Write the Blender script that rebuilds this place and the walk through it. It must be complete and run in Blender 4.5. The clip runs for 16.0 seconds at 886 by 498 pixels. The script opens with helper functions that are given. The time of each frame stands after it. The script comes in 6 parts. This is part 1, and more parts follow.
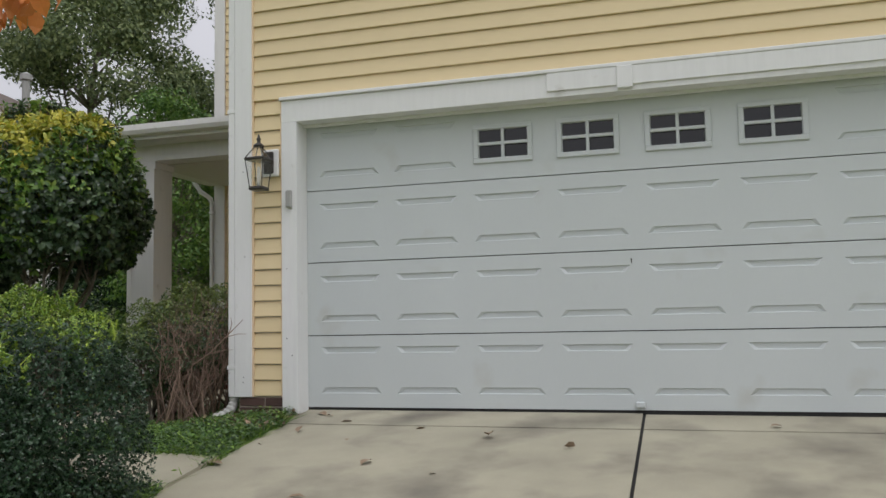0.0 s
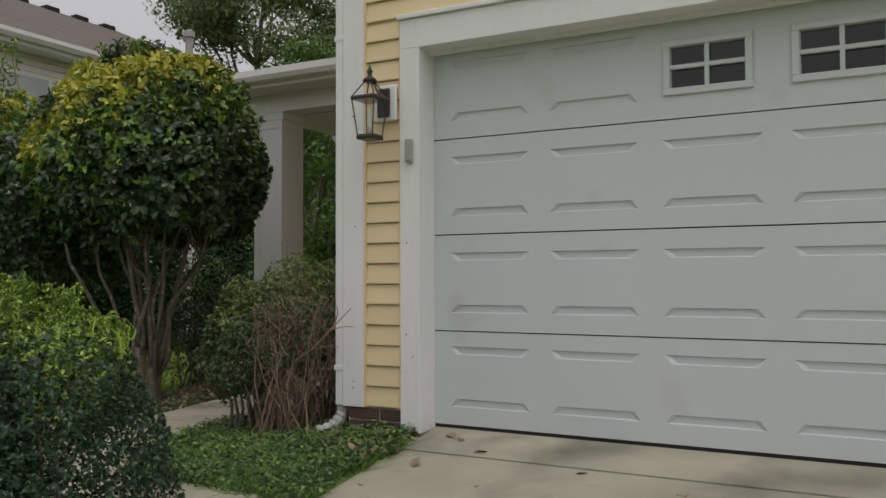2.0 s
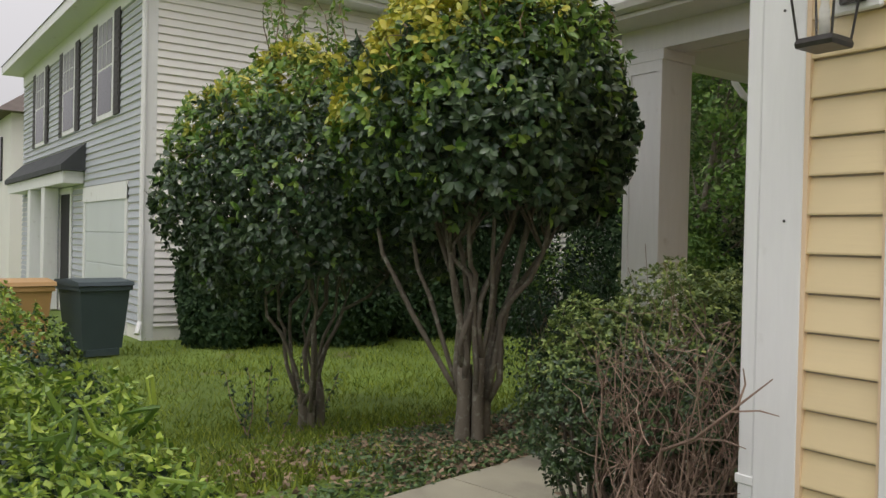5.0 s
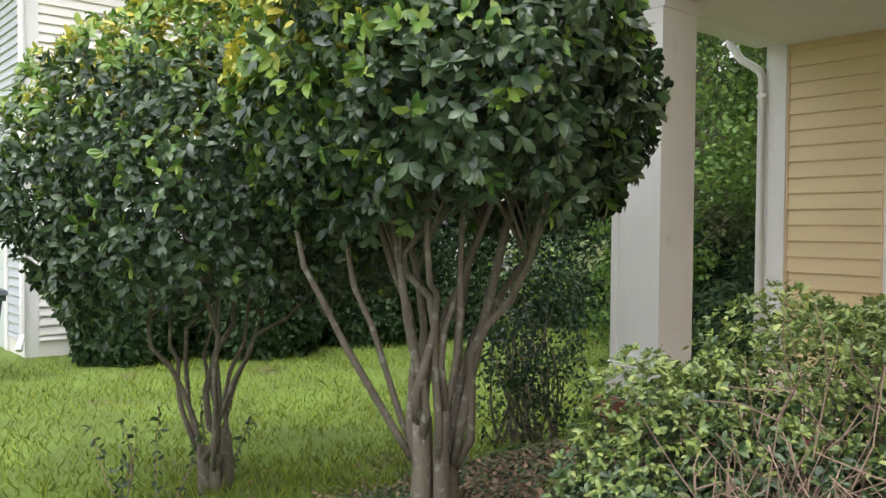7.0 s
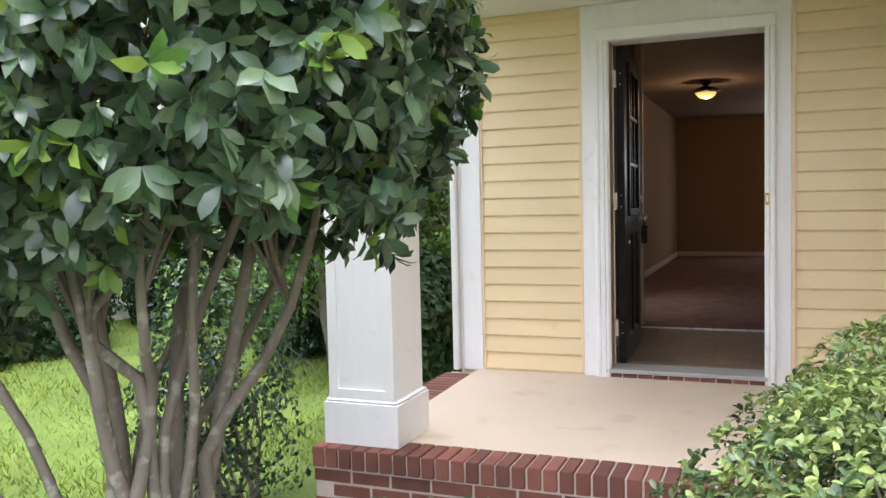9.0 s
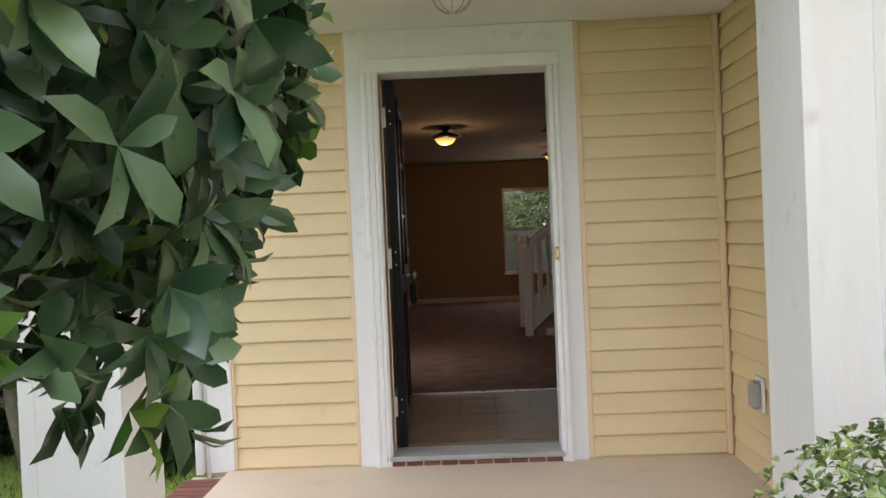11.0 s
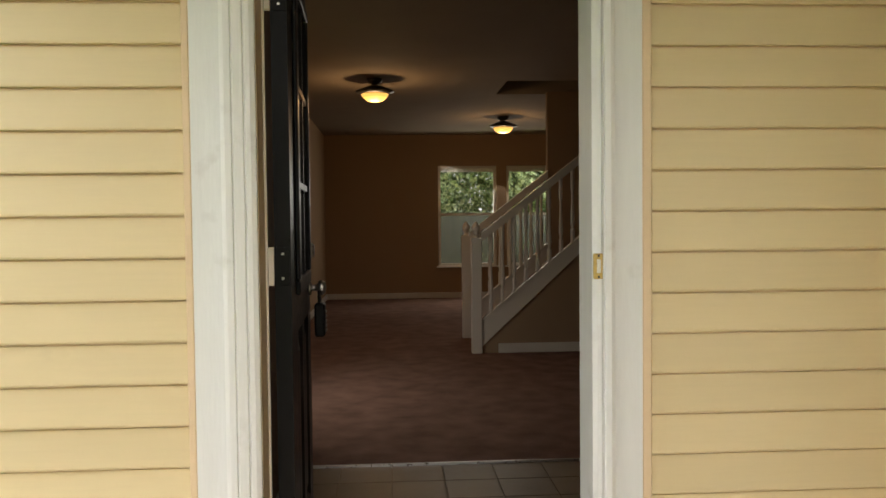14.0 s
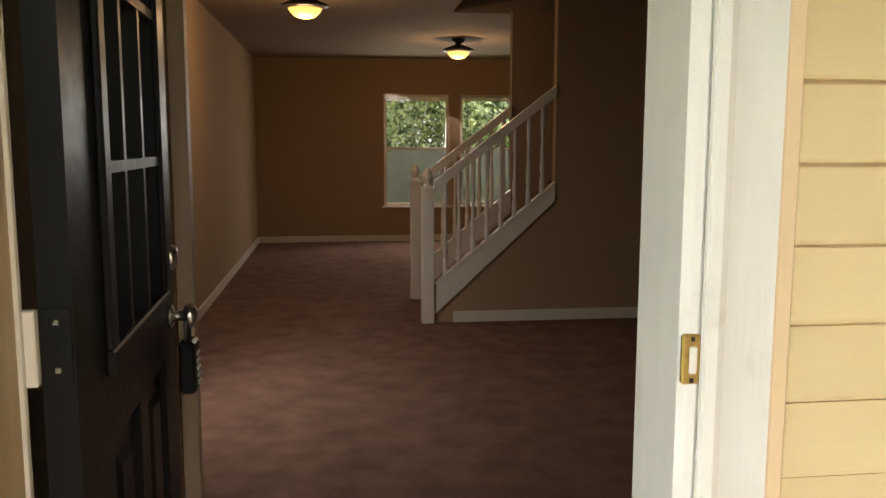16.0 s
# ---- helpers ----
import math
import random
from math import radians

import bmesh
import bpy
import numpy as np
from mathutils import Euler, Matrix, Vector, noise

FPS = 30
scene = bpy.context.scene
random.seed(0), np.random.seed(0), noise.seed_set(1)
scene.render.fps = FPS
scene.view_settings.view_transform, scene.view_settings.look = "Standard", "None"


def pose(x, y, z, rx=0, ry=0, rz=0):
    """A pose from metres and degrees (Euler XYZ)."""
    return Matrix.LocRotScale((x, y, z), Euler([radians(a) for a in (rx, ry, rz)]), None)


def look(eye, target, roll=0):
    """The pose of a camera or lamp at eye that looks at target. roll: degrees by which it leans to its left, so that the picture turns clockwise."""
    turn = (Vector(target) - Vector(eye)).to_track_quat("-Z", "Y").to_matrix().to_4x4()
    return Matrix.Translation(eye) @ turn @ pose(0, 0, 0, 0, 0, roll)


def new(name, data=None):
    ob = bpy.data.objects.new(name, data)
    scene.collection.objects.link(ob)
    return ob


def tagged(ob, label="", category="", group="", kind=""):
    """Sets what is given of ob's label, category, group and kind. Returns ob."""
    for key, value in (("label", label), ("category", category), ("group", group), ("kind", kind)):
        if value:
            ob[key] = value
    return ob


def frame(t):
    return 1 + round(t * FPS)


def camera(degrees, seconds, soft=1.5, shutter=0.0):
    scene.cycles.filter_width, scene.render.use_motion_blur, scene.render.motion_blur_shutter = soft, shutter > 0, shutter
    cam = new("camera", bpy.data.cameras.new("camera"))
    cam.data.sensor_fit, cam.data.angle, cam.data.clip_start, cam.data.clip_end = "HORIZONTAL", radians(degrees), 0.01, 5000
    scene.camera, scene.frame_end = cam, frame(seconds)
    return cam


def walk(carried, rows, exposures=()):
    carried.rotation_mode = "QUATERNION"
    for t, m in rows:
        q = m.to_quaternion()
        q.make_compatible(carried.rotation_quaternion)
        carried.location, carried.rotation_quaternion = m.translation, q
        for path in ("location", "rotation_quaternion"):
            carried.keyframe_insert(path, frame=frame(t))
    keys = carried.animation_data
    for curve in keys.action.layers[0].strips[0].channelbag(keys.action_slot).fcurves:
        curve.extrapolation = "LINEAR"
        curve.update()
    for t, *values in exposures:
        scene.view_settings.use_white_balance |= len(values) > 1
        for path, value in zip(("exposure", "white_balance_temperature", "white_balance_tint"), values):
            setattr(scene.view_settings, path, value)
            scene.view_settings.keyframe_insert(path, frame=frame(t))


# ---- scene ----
cam = camera(56.4, 16.0)
PATH = [
    (0, (2.669, -5.57, 0.639), (2.117, -3.655, 0.807), -1.2),
    (0.5, (2.569, -5.209, 0.722), (1.953, -3.314, 0.893), -1.0),
    (1, (2.46, -4.831, 0.742), (1.73, -2.977, 0.919), -1.1),
    (1.5, (2.334, -4.468, 0.77), (1.474, -2.667, 0.894), -0.5),
    (2, (2.234, -4.071, 0.834), (1.297, -2.305, 0.901), -0.2),
    (2.5, (2.055, -3.751, 0.837), (0.863, -2.145, 0.864), 1.4),
    (3, (1.86, -3.459, 0.892), (0.512, -1.982, 0.904), 1.8),
    (3.5, (1.635, -3.2, 0.949), (0.248, -1.76, 0.968), 1.1),
    (4, (1.446, -2.893, 0.987), (-0.125, -1.654, 1.0), 0.9),
    (4.2, (1.377, -2.808, 1.003), (-0.223, -1.608, 1.011), 0.9),
    (6.3, (0.243, -1.898, 1.107), (-1.387, -0.74, 1.071), 1.3),
    (6.5, (0.121, -1.846, 1.12), (-1.459, -0.621, 1.074), 0.5),
    (7, (-0.176, -1.658, 1.117), (-1.698, -0.362, 1.067), 0.5),
    (7.5, (-0.4, -1.579, 1.085), (-1.912, -0.271, 1.033), 1.7),
    (8, (-0.781, -1.432, 1.243), (-2.015, 0.138, 1.128), -0.3),
    (8.5, (-1.121, -1.277, 1.21), (-2.154, 0.431, 1.099), -1.6),
    (9, (-1.344, -1.104, 1.264), (-2.081, 0.751, 1.149), -1.3),
    (9.5, (-1.572, -0.949, 1.292), (-1.904, 1.022, 1.219), -2.6),
    (10, (-1.717, -0.802, 1.319), (-1.908, 1.188, 1.275), -3.0),
    (12.5, (-1.884, 0.809, 1.359), (-1.837, 2.809, 1.334), -1.6),
    (13, (-1.931, 1.188, 1.366), (-1.868, 3.187, 1.321), -1.7),
    (13.5, (-1.938, 1.53, 1.358), (-1.827, 3.525, 1.273), -1.4),
    (14, (-1.925, 1.882, 1.371), (-1.802, 3.876, 1.298), -0.6),
    (14.5, (-1.943, 2.249, 1.347), (-1.774, 4.24, 1.26), -0.1),
    (15, (-1.938, 2.515, 1.354), (-1.699, 4.496, 1.215), -1.0),
    (15.5, (-1.863, 2.866, 1.433), (-1.613, 4.841, 1.245), -0.2),
    (16, (-1.836, 3.060, 1.531), (-1.586, 5.044, 1.271), 0.1),
]
EXPOSURES = [(0.0, -1.0, 6250, 10), (0.5, -1.2, 6250, 10), (2.0, -1.32, 6500, 10), (3.5, -1.18, 6600, 10), (6.5, 0.0, 6400, 10), (9.0, 1.27, 5850, 14), (10.0, 1.15, 5750, 14), (12.5, 1.0, 6600, 6),
             (14.0, 1.25, 6750, 6), (15.0, 1.45, 6750, 6), (16.0, 1.98, 6700, 8)]
walk(cam, [(t, look(e, g, roll)) for t, e, g, roll in PATH], EXPOSURES)

# ---- world and sun: a bright overcast day ----
world = bpy.data.worlds.new("world")
scene.world = world
world.use_nodes = True
wn, wl = world.node_tree.nodes, world.node_tree.links
sky = wn.new("ShaderNodeTexSky")
sky.sky_type = "NISHITA"
sky.sun_disc = False
sky.sun_elevation, sky.sun_rotation = radians(65), radians(135)
sky.air_density, sky.dust_density, sky.ozone_density = 1.0, 6.0, 1.0
hsv = wn.new("ShaderNodeHueSaturation")
hsv.inputs["Saturation"].default_value = 0.15
hsv.inputs["Value"].default_value = 2.6
wl.new(sky.outputs[0], hsv.inputs["Color"])
cloud = wn.new("ShaderNodeMix")          # an even cloud cover over the clear sky
cloud.data_type = "RGBA"
cloud.inputs[0].default_value = 0.75
wtc, wsep, wup, wmul = wn.new("ShaderNodeTexCoord"), wn.new("ShaderNodeSeparateXYZ"), wn.new("ShaderNodeMapRange"), wn.new("ShaderNodeMix")
wl.new(wtc.outputs["Generated"], wsep.inputs[0])
wl.new(wsep.outputs[2], wup.inputs[0])     # an overcast sky is brighter overhead than at the horizon
wup.inputs["To Min"].default_value, wup.inputs["To Max"].default_value = 0.66, 1.62
wmul.data_type, wmul.blend_type = "RGBA", "MULTIPLY"
wmul.inputs[0].default_value = 1.0
wmul.inputs[6].default_value = (9.7, 9.4, 9.8, 1)
wl.new(wup.outputs[0], wmul.inputs[7])
wl.new(wmul.outputs[2], cloud.inputs[7])
wl.new(hsv.outputs[0], cloud.inputs[6])
wl.new(cloud.outputs[2], wn["Background"].inputs[0])
wn["Background"].inputs[1].default_value = 0.15


def lamp(name, kind, m, energy, color, size=0.1, **more):
    data = bpy.data.lights.new(name, kind)
    data.energy, data.color = energy, color
    if kind == "AREA":
        data.shape, data.size, data.size_y = "RECTANGLE", size, more.get("size_y", size)
    elif kind == "SUN":
        data.angle = size
    else:
        data.shadow_soft_size = size
    ob = new(name, data)
    ob.matrix_world = m
    return ob


lamp("sun", "SUN", look((4, -4, 15), (0, 0, 0)), 0.7, (1.0, 0.97, 0.92), radians(30))


# ---- materials ----
def mat(name, color, rough=0.6, metal=0.0, var=0.12, scale=3.0, grain=60.0, bump=0.15, dist=0.002, stretch=(1, 1, 1), isl=0.0, rnd=0.0,
        dirt=None, spec=0.5, see=0.0, hue=0.0):
    """A surface with variation at two scales. isl: brightness spread between joined pieces, rnd: between objects, see: light let through."""
    m = bpy.data.materials.new(name)
    m.use_nodes = True
    n, l = m.node_tree.nodes, m.node_tree.links
    b = n["Principled BSDF"]
    tc, mp = n.new("ShaderNodeTexCoord"), n.new("ShaderNodeMapping")
    mp.inputs["Scale"].default_value = stretch
    place = tc.outputs["Object"]
    if rnd:                       # each piece takes its own stretch of the grain
        far, spot = n.new("ShaderNodeObjectInfo"), n.new("ShaderNodeVectorMath")
        spot.operation = "MULTIPLY_ADD"
        l.new(far.outputs["Random"], spot.inputs[0])
        spot.inputs[1].default_value = (37.0, 11.0, 23.0)
        l.new(place, spot.inputs[2])
        place = spot.outputs[0]
    l.new(place, mp.inputs[0])
    big, fine = n.new("ShaderNodeTexNoise"), n.new("ShaderNodeTexNoise")
    big.inputs["Scale"].default_value, fine.inputs["Scale"].default_value = scale, grain
    big.inputs["Detail"].default_value, fine.inputs["Detail"].default_value = 6, 4
    l.new(mp.outputs[0], big.inputs[0]), l.new(mp.outputs[0], fine.inputs[0])

    def math_node(op, a, c):
        k = n.new("ShaderNodeMath")
        k.operation = op
        for s, v in zip(k.inputs, (a, c)):
            if isinstance(v, (int, float)):
                s.default_value = v
            else:
                l.new(v, s)
        return k.outputs[0]

    f = math_node("ADD", math_node("MULTIPLY", big.outputs[0], 1.4), math_node("MULTIPLY", fine.outputs[0], 0.6))
    f = math_node("ADD", math_node("MULTIPLY", math_node("SUBTRACT", f, 1.0), 2 * var), 1.0)
    if isl:
        g = n.new("ShaderNodeNewGeometry")
        f = math_node("MULTIPLY", f, math_node("ADD", math_node("MULTIPLY", g.outputs["Random Per Island"], 2 * isl), 1 - isl))
    if rnd:
        oi = n.new("ShaderNodeObjectInfo")
        f = math_node("MULTIPLY", f, math_node("ADD", math_node("MULTIPLY", oi.outputs["Random"], 2 * rnd), 1 - rnd))
    h = n.new("ShaderNodeHueSaturation")
    h.inputs["Color"].default_value = (*color, 1)
    l.new(f, h.inputs["Value"])
    if hue:
        src = n.new("ShaderNodeNewGeometry").outputs["Random Per Island"] if isl else big.outputs[0]
        l.new(math_node("ADD", math_node("MULTIPLY", src, -2 * hue), 0.5 + hue), h.inputs["Hue"])
    out = h.outputs[0]
    if dirt:
        dc, lo, hi, ds = dirt
        dn, rp, mx = n.new("ShaderNodeTexNoise"), n.new("ShaderNodeMapRange"), n.new("ShaderNodeMix")
        dn.inputs["Scale"].default_value, dn.inputs["Detail"].default_value = ds, 8
        l.new(place, dn.inputs[0])
        rp.inputs["From Min"].default_value, rp.inputs["From Max"].default_value = lo, hi
        l.new(dn.outputs[0], rp.inputs[0])
        mx.data_type = "RGBA"
        l.new(rp.outputs[0], mx.inputs[0]), l.new(out, mx.inputs[6])
        mx.inputs[7].default_value = (*dc, 1)
        out = mx.outputs[2]
    l.new(out, b.inputs["Base Color"])
    b.inputs["Metallic"].default_value = metal
    b.inputs["Specular IOR Level"].default_value = spec
    l.new(math_node("ADD", math_node("MULTIPLY", fine.outputs[0], 0.2), rough - 0.1), b.inputs["Roughness"])
    if bump:
        bp = n.new("ShaderNodeBump")
        bp.inputs["Strength"].default_value, bp.inputs["Distance"].default_value = bump, dist
        l.new(fine.outputs[0], bp.inputs["Height"]), l.new(bp.outputs[0], b.inputs["Normal"])
    if see:
        t, mix = n.new("ShaderNodeBsdfTranslucent"), n.new("ShaderNodeMixShader")
        l.new(out, t.inputs[0])
        mix.inputs[0].default_value = see
        l.new(b.outputs[0], mix.inputs[1]), l.new(t.outputs[0], mix.inputs[2])
        l.new(mix.outputs[0], n["Material Output"].inputs[0])
    return m


def glow(name, color, strength):
    m = bpy.data.materials.new(name)
    m.use_nodes = True
    b = m.node_tree.nodes["Principled BSDF"]
    b.inputs["Base Color"].default_value = b.inputs["Emission Color"].default_value = (*color, 1)
    b.inputs["Emission Strength"].default_value = strength
    return m


def glass(name, tint=(1, 1, 1), rough=0.0, base=0.04):
    m = bpy.data.materials.new(name)
    m.use_nodes = True
    n, l = m.node_tree.nodes, m.node_tree.links
    gl, tr, mx, lw, fr = n.new("ShaderNodeBsdfGlossy"), n.new("ShaderNodeBsdfTransparent"), n.new("ShaderNodeMixShader"), n.new("ShaderNodeLayerWeight"), n.new("ShaderNodeMapRange")
    gl.inputs["Roughness"].default_value = rough
    tr.inputs[0].default_value = (*tint, 1)
    fr.inputs["From Min"].default_value, fr.inputs["To Min"].default_value, fr.inputs["To Max"].default_value = 0.5, base, 0.5 + base
    l.new(lw.outputs["Facing"], fr.inputs[0])
    l.new(fr.outputs[0], mx.inputs[0]), l.new(tr.outputs[0], mx.inputs[1]), l.new(gl.outputs[0], mx.inputs[2])
    l.new(mx.outputs[0], n["Material Output"].inputs[0])
    return m


SIDING = mat("cream_vinyl_siding", (0.74, 0.598, 0.352), 0.5, var=0.05, scale=1.5, grain=25, bump=0.25, dist=0.0015, stretch=(0.25, 0.25, 4), rnd=0.025,
             dirt=((0.46, 0.36, 0.22), 0.68, 0.9, 3.5))
SIDTRIM = mat("cream_vinyl_trim", (0.76, 0.58, 0.38), 0.5, var=0.04)
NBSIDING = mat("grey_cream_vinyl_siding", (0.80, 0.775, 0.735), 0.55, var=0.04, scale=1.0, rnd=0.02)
# front boards coloured darker and bluer than the side wall
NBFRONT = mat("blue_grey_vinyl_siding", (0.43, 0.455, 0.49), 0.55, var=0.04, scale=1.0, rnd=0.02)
WHITE = mat("white_painted_wood", (0.78, 0.78, 0.77), 0.5, var=0.04, scale=4, grain=18, bump=0.5, dist=0.0015, stretch=(6, 6, 0.7),
            dirt=((0.52, 0.50, 0.46), 0.64, 0.85, 6))
GDOOR = mat("white_painted_steel", (0.575, 0.61, 0.612), 0.45, var=0.03, scale=2, grain=120, bump=0.2, dist=0.0008, stretch=(1, 1, 0.3),
            dirt=((0.48, 0.48, 0.44), 0.62, 0.9, 2.5))
CEIL = mat("white_painted_ceiling", (0.70, 0.69, 0.66), 0.8, var=0.03)
CONCRETE = mat("weathered_concrete", (0.37, 0.345, 0.26), 0.85, var=0.24, scale=2.2, grain=160, bump=0.6, dist=0.003,
               dirt=((0.17, 0.155, 0.125), 0.50, 0.74, 1.6))
PORCHC = mat("painted_porch_concrete", (0.60, 0.50, 0.38), 0.6, var=0.08, scale=1.6, grain=60, bump=0.2, dirt=((0.42, 0.34, 0.26), 0.6, 0.8, 3))
BRICKDK = mat("dark_brown_brick", (0.075, 0.042, 0.034), 0.85, var=0.3, scale=9, grain=90, bump=0.6, dist=0.003, rnd=0.3)
BRICK = mat("red_brick", (0.17, 0.065, 0.045), 0.85, var=0.25, scale=9, grain=90, bump=0.6, dist=0.003, rnd=0.3)
MORTAR = mat("grey_mortar", (0.50, 0.42, 0.36), 0.9, var=0.15, scale=8, grain=120, bump=0.4)
DARKSHINGLE = mat("dark_grey_shingle", (0.055, 0.058, 0.062), 0.9, var=0.25, scale=3, grain=70, bump=0.5)
# leaf colour darkened to hold the shade behind the garden trees
SHADEDLEAF = mat("shaded_shrub_leaf", (0.030, 0.060, 0.024), 0.7, var=0.3, scale=2, isl=0.5, see=0.15, hue=0.03, spec=0.2)
SHINGLE = mat("brown_asphalt_shingle", (0.13, 0.105, 0.09), 0.9, var=0.25, scale=3, grain=70, bump=0.5, stretch=(1, 1, 1), rnd=0.1)
DARK = mat("dark_gap", (0.02, 0.02, 0.02), 0.9, bump=0)
BLACKM = mat("aged_dark_bronze", (0.05, 0.045, 0.04), 0.4, metal=0.5, var=0.3, scale=30)
BLACKD = mat("black_door_paint", (0.012, 0.011, 0.011), 0.36, var=0.1, grain=30, bump=0.04, spec=0.10)
NICKEL = mat("brushed_nickel", (0.55, 0.53, 0.50), 0.3, metal=1.0, var=0.05)
BRASS = mat("worn_brass", (0.55, 0.38, 0.14), 0.35, metal=0.9, var=0.2, scale=60)
GREYP = mat("grey_plastic", (0.36, 0.36, 0.34), 0.5)
WALLP = mat("tan_wall_paint", (0.32, 0.215, 0.13), 0.85, var=0.04, scale=1, grain=200, bump=0.15, dist=0.001, spec=0.12)
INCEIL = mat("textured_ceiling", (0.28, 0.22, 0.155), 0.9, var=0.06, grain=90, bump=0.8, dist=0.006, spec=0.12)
CARPET = mat("brown_carpet", (0.175, 0.10, 0.074), 0.95, var=0.4, scale=7.0, grain=170, bump=0.9, dist=0.008, spec=0.1)
TILE = mat("brown_floor_tile", (0.16, 0.112, 0.072), 0.4, var=0.3, scale=4, grain=30, rnd=0.08)
GROUT = mat("tile_grout", (0.24, 0.185, 0.13), 0.9)
INWHITE = mat("interior_white_trim", (0.62, 0.56, 0.48), 0.4, var=0.03)
SHUTTER = mat("dark_shutter", (0.04, 0.035, 0.034), 0.6)
BINGREEN = mat("grey_green_plastic", (0.045, 0.065, 0.072), 0.5, var=0.15)
BINTAN = mat("tan_plastic", (0.42, 0.25, 0.10), 0.5, var=0.15)
TYRE = mat("black_rubber", (0.02, 0.02, 0.02), 0.8)
BARK = mat("grey_brown_bark", (0.160, 0.137, 0.105), 0.9, var=0.35, scale=12, grain=60, bump=0.8, dist=0.006, stretch=(1, 1, 0.3),
           dirt=((0.26, 0.25, 0.20), 0.56, 0.66, 22))
TWIG = mat("dead_twigs", (0.26, 0.18, 0.135), 0.9, var=0.3, isl=0.35)
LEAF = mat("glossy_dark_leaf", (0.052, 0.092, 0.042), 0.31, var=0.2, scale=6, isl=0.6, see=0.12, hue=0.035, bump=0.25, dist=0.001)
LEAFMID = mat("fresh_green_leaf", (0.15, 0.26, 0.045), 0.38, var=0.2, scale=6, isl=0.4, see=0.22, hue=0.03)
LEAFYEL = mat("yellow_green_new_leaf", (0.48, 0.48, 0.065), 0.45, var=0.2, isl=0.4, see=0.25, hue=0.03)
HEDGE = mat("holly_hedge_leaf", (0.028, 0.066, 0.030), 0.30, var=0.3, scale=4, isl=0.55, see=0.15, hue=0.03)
# paler leaf for hedge tops lit from above, and for the sprouts
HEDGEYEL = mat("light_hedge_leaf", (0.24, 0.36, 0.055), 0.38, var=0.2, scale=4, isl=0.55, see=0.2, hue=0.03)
FARLEAF = mat("broadleaf_foliage", (0.17, 0.22, 0.09), 0.6, var=0.3, scale=0.7, isl=0.55, see=0.25, hue=0.03)
FERN = mat("feathery_green_foliage", (0.11, 0.21, 0.04), 0.6, var=0.3, scale=0.9, isl=0.5, see=0.25, hue=0.02)
ORANGE = mat("orange_maple_leaf", (0.55, 0.20, 0.05), 0.6, isl=0.3, see=0.3)
LITTER = mat("brown_leaf_litter", (0.25, 0.18, 0.12), 0.9, isl=0.6)
COVERLEAF = mat("ground_cover_leaf", (0.085, 0.15, 0.055), 0.4, var=0.3, scale=4, isl=0.6, see=0.15, hue=0.03)
PALELEAF = mat("pale_shrub_leaf", (0.17, 0.235, 0.062), 0.38, var=0.2, scale=4, isl=0.5, see=0.2, hue=0.03)
SHRUBLEAF = mat("shrub_leaf", (0.055, 0.098, 0.034), 0.33, var=0.3, scale=4, isl=0.55, see=0.15, hue=0.03)
# the hall's brown light is put into this casing colour
TANTRIM = mat("warm_lit_casing", (0.40, 0.30, 0.20), 0.5, var=0.05)
GRASS = mat("lawn_grass", (0.160, 0.215, 0.018), 0.7, var=0.3, scale=0.8, isl=0.45, see=0.2, hue=0.02)
VERGE = mat("verge_weeds", (0.15, 0.27, 0.05), 0.7, var=0.4, scale=3, isl=0.6, see=0.2, hue=0.03)
GROUND = mat("turf_and_soil", (0.12, 0.18, 0.026), 0.95, var=0.45, scale=1.4, grain=50, bump=0.8, dist=0.02, dirt=((0.12, 0.10, 0.055), 0.66, 0.80, 1.1))
PANE = glass("window_glass")
# mirror share raised far above plain glass to imitate pale reflections
DOORPANE = glass("reflective_door_glass", (0.9, 0.9, 0.88), 0.04, 0.5)
DARKPANE = mat("dark_window_glass", (0.012, 0.012, 0.014), 0.15, var=0.3, scale=8, bump=0, spec=0.6)
LAMPGLASS = glow("lit_amber_glass", (1.0, 0.52, 0.12), 0.55)
FROST = mat("frosted_lamp_glass", (0.75, 0.72, 0.66), 0.3)
SCREEN = mat("insect_screen", (0.35, 0.36, 0.36), 0.9, bump=0)
SCREEN.node_tree.nodes["Principled BSDF"].inputs["Alpha"].default_value = 0.5
# opaque colours for the neighbour's window panes, one dim, one pale
DIMPANE = mat("dim_grey_pane", (0.13, 0.13, 0.13), 0.3, var=0.3, scale=3, bump=0)
PALEPANE = mat("pale_grey_pane", (0.50, 0.53, 0.54), 0.9)

# ---- mesh helpers ----
ORIGIN = {}


def thing(name, loc, label, category, group="", kind=""):
    """A top-level Empty at the thing's base."""
    ob = new(name)
    ob.empty_display_size = 0.1
    ob.location = loc
    ORIGIN[ob.name] = Vector(loc)
    return tagged(ob, label, category, group, kind)


def part(name, bm, material, parent=None, label="", kind="", smooth=False):
    """Links a bmesh, in world metres, as one mesh object under a thing, a part or alone."""
    me = bpy.data.meshes.new(name)
    origin = ORIGIN[parent.name] if parent else Vector((0, 0, 0))
    bmesh.ops.translate(bm, verts=bm.verts, vec=-origin)
    bmesh.ops.recalc_face_normals(bm, faces=bm.faces)
    bm.to_mesh(me)
    bm.free()
    for m in material if isinstance(material, (list, tuple)) else [material]:
        me.materials.append(m)
    if smooth:
        me.polygons.foreach_set("use_smooth", [True] * len(me.polygons))
    ob = new(name, me)
    if parent:
        ob.parent = parent
    ORIGIN[ob.name] = origin
    return tagged(ob, label, "", "", kind)


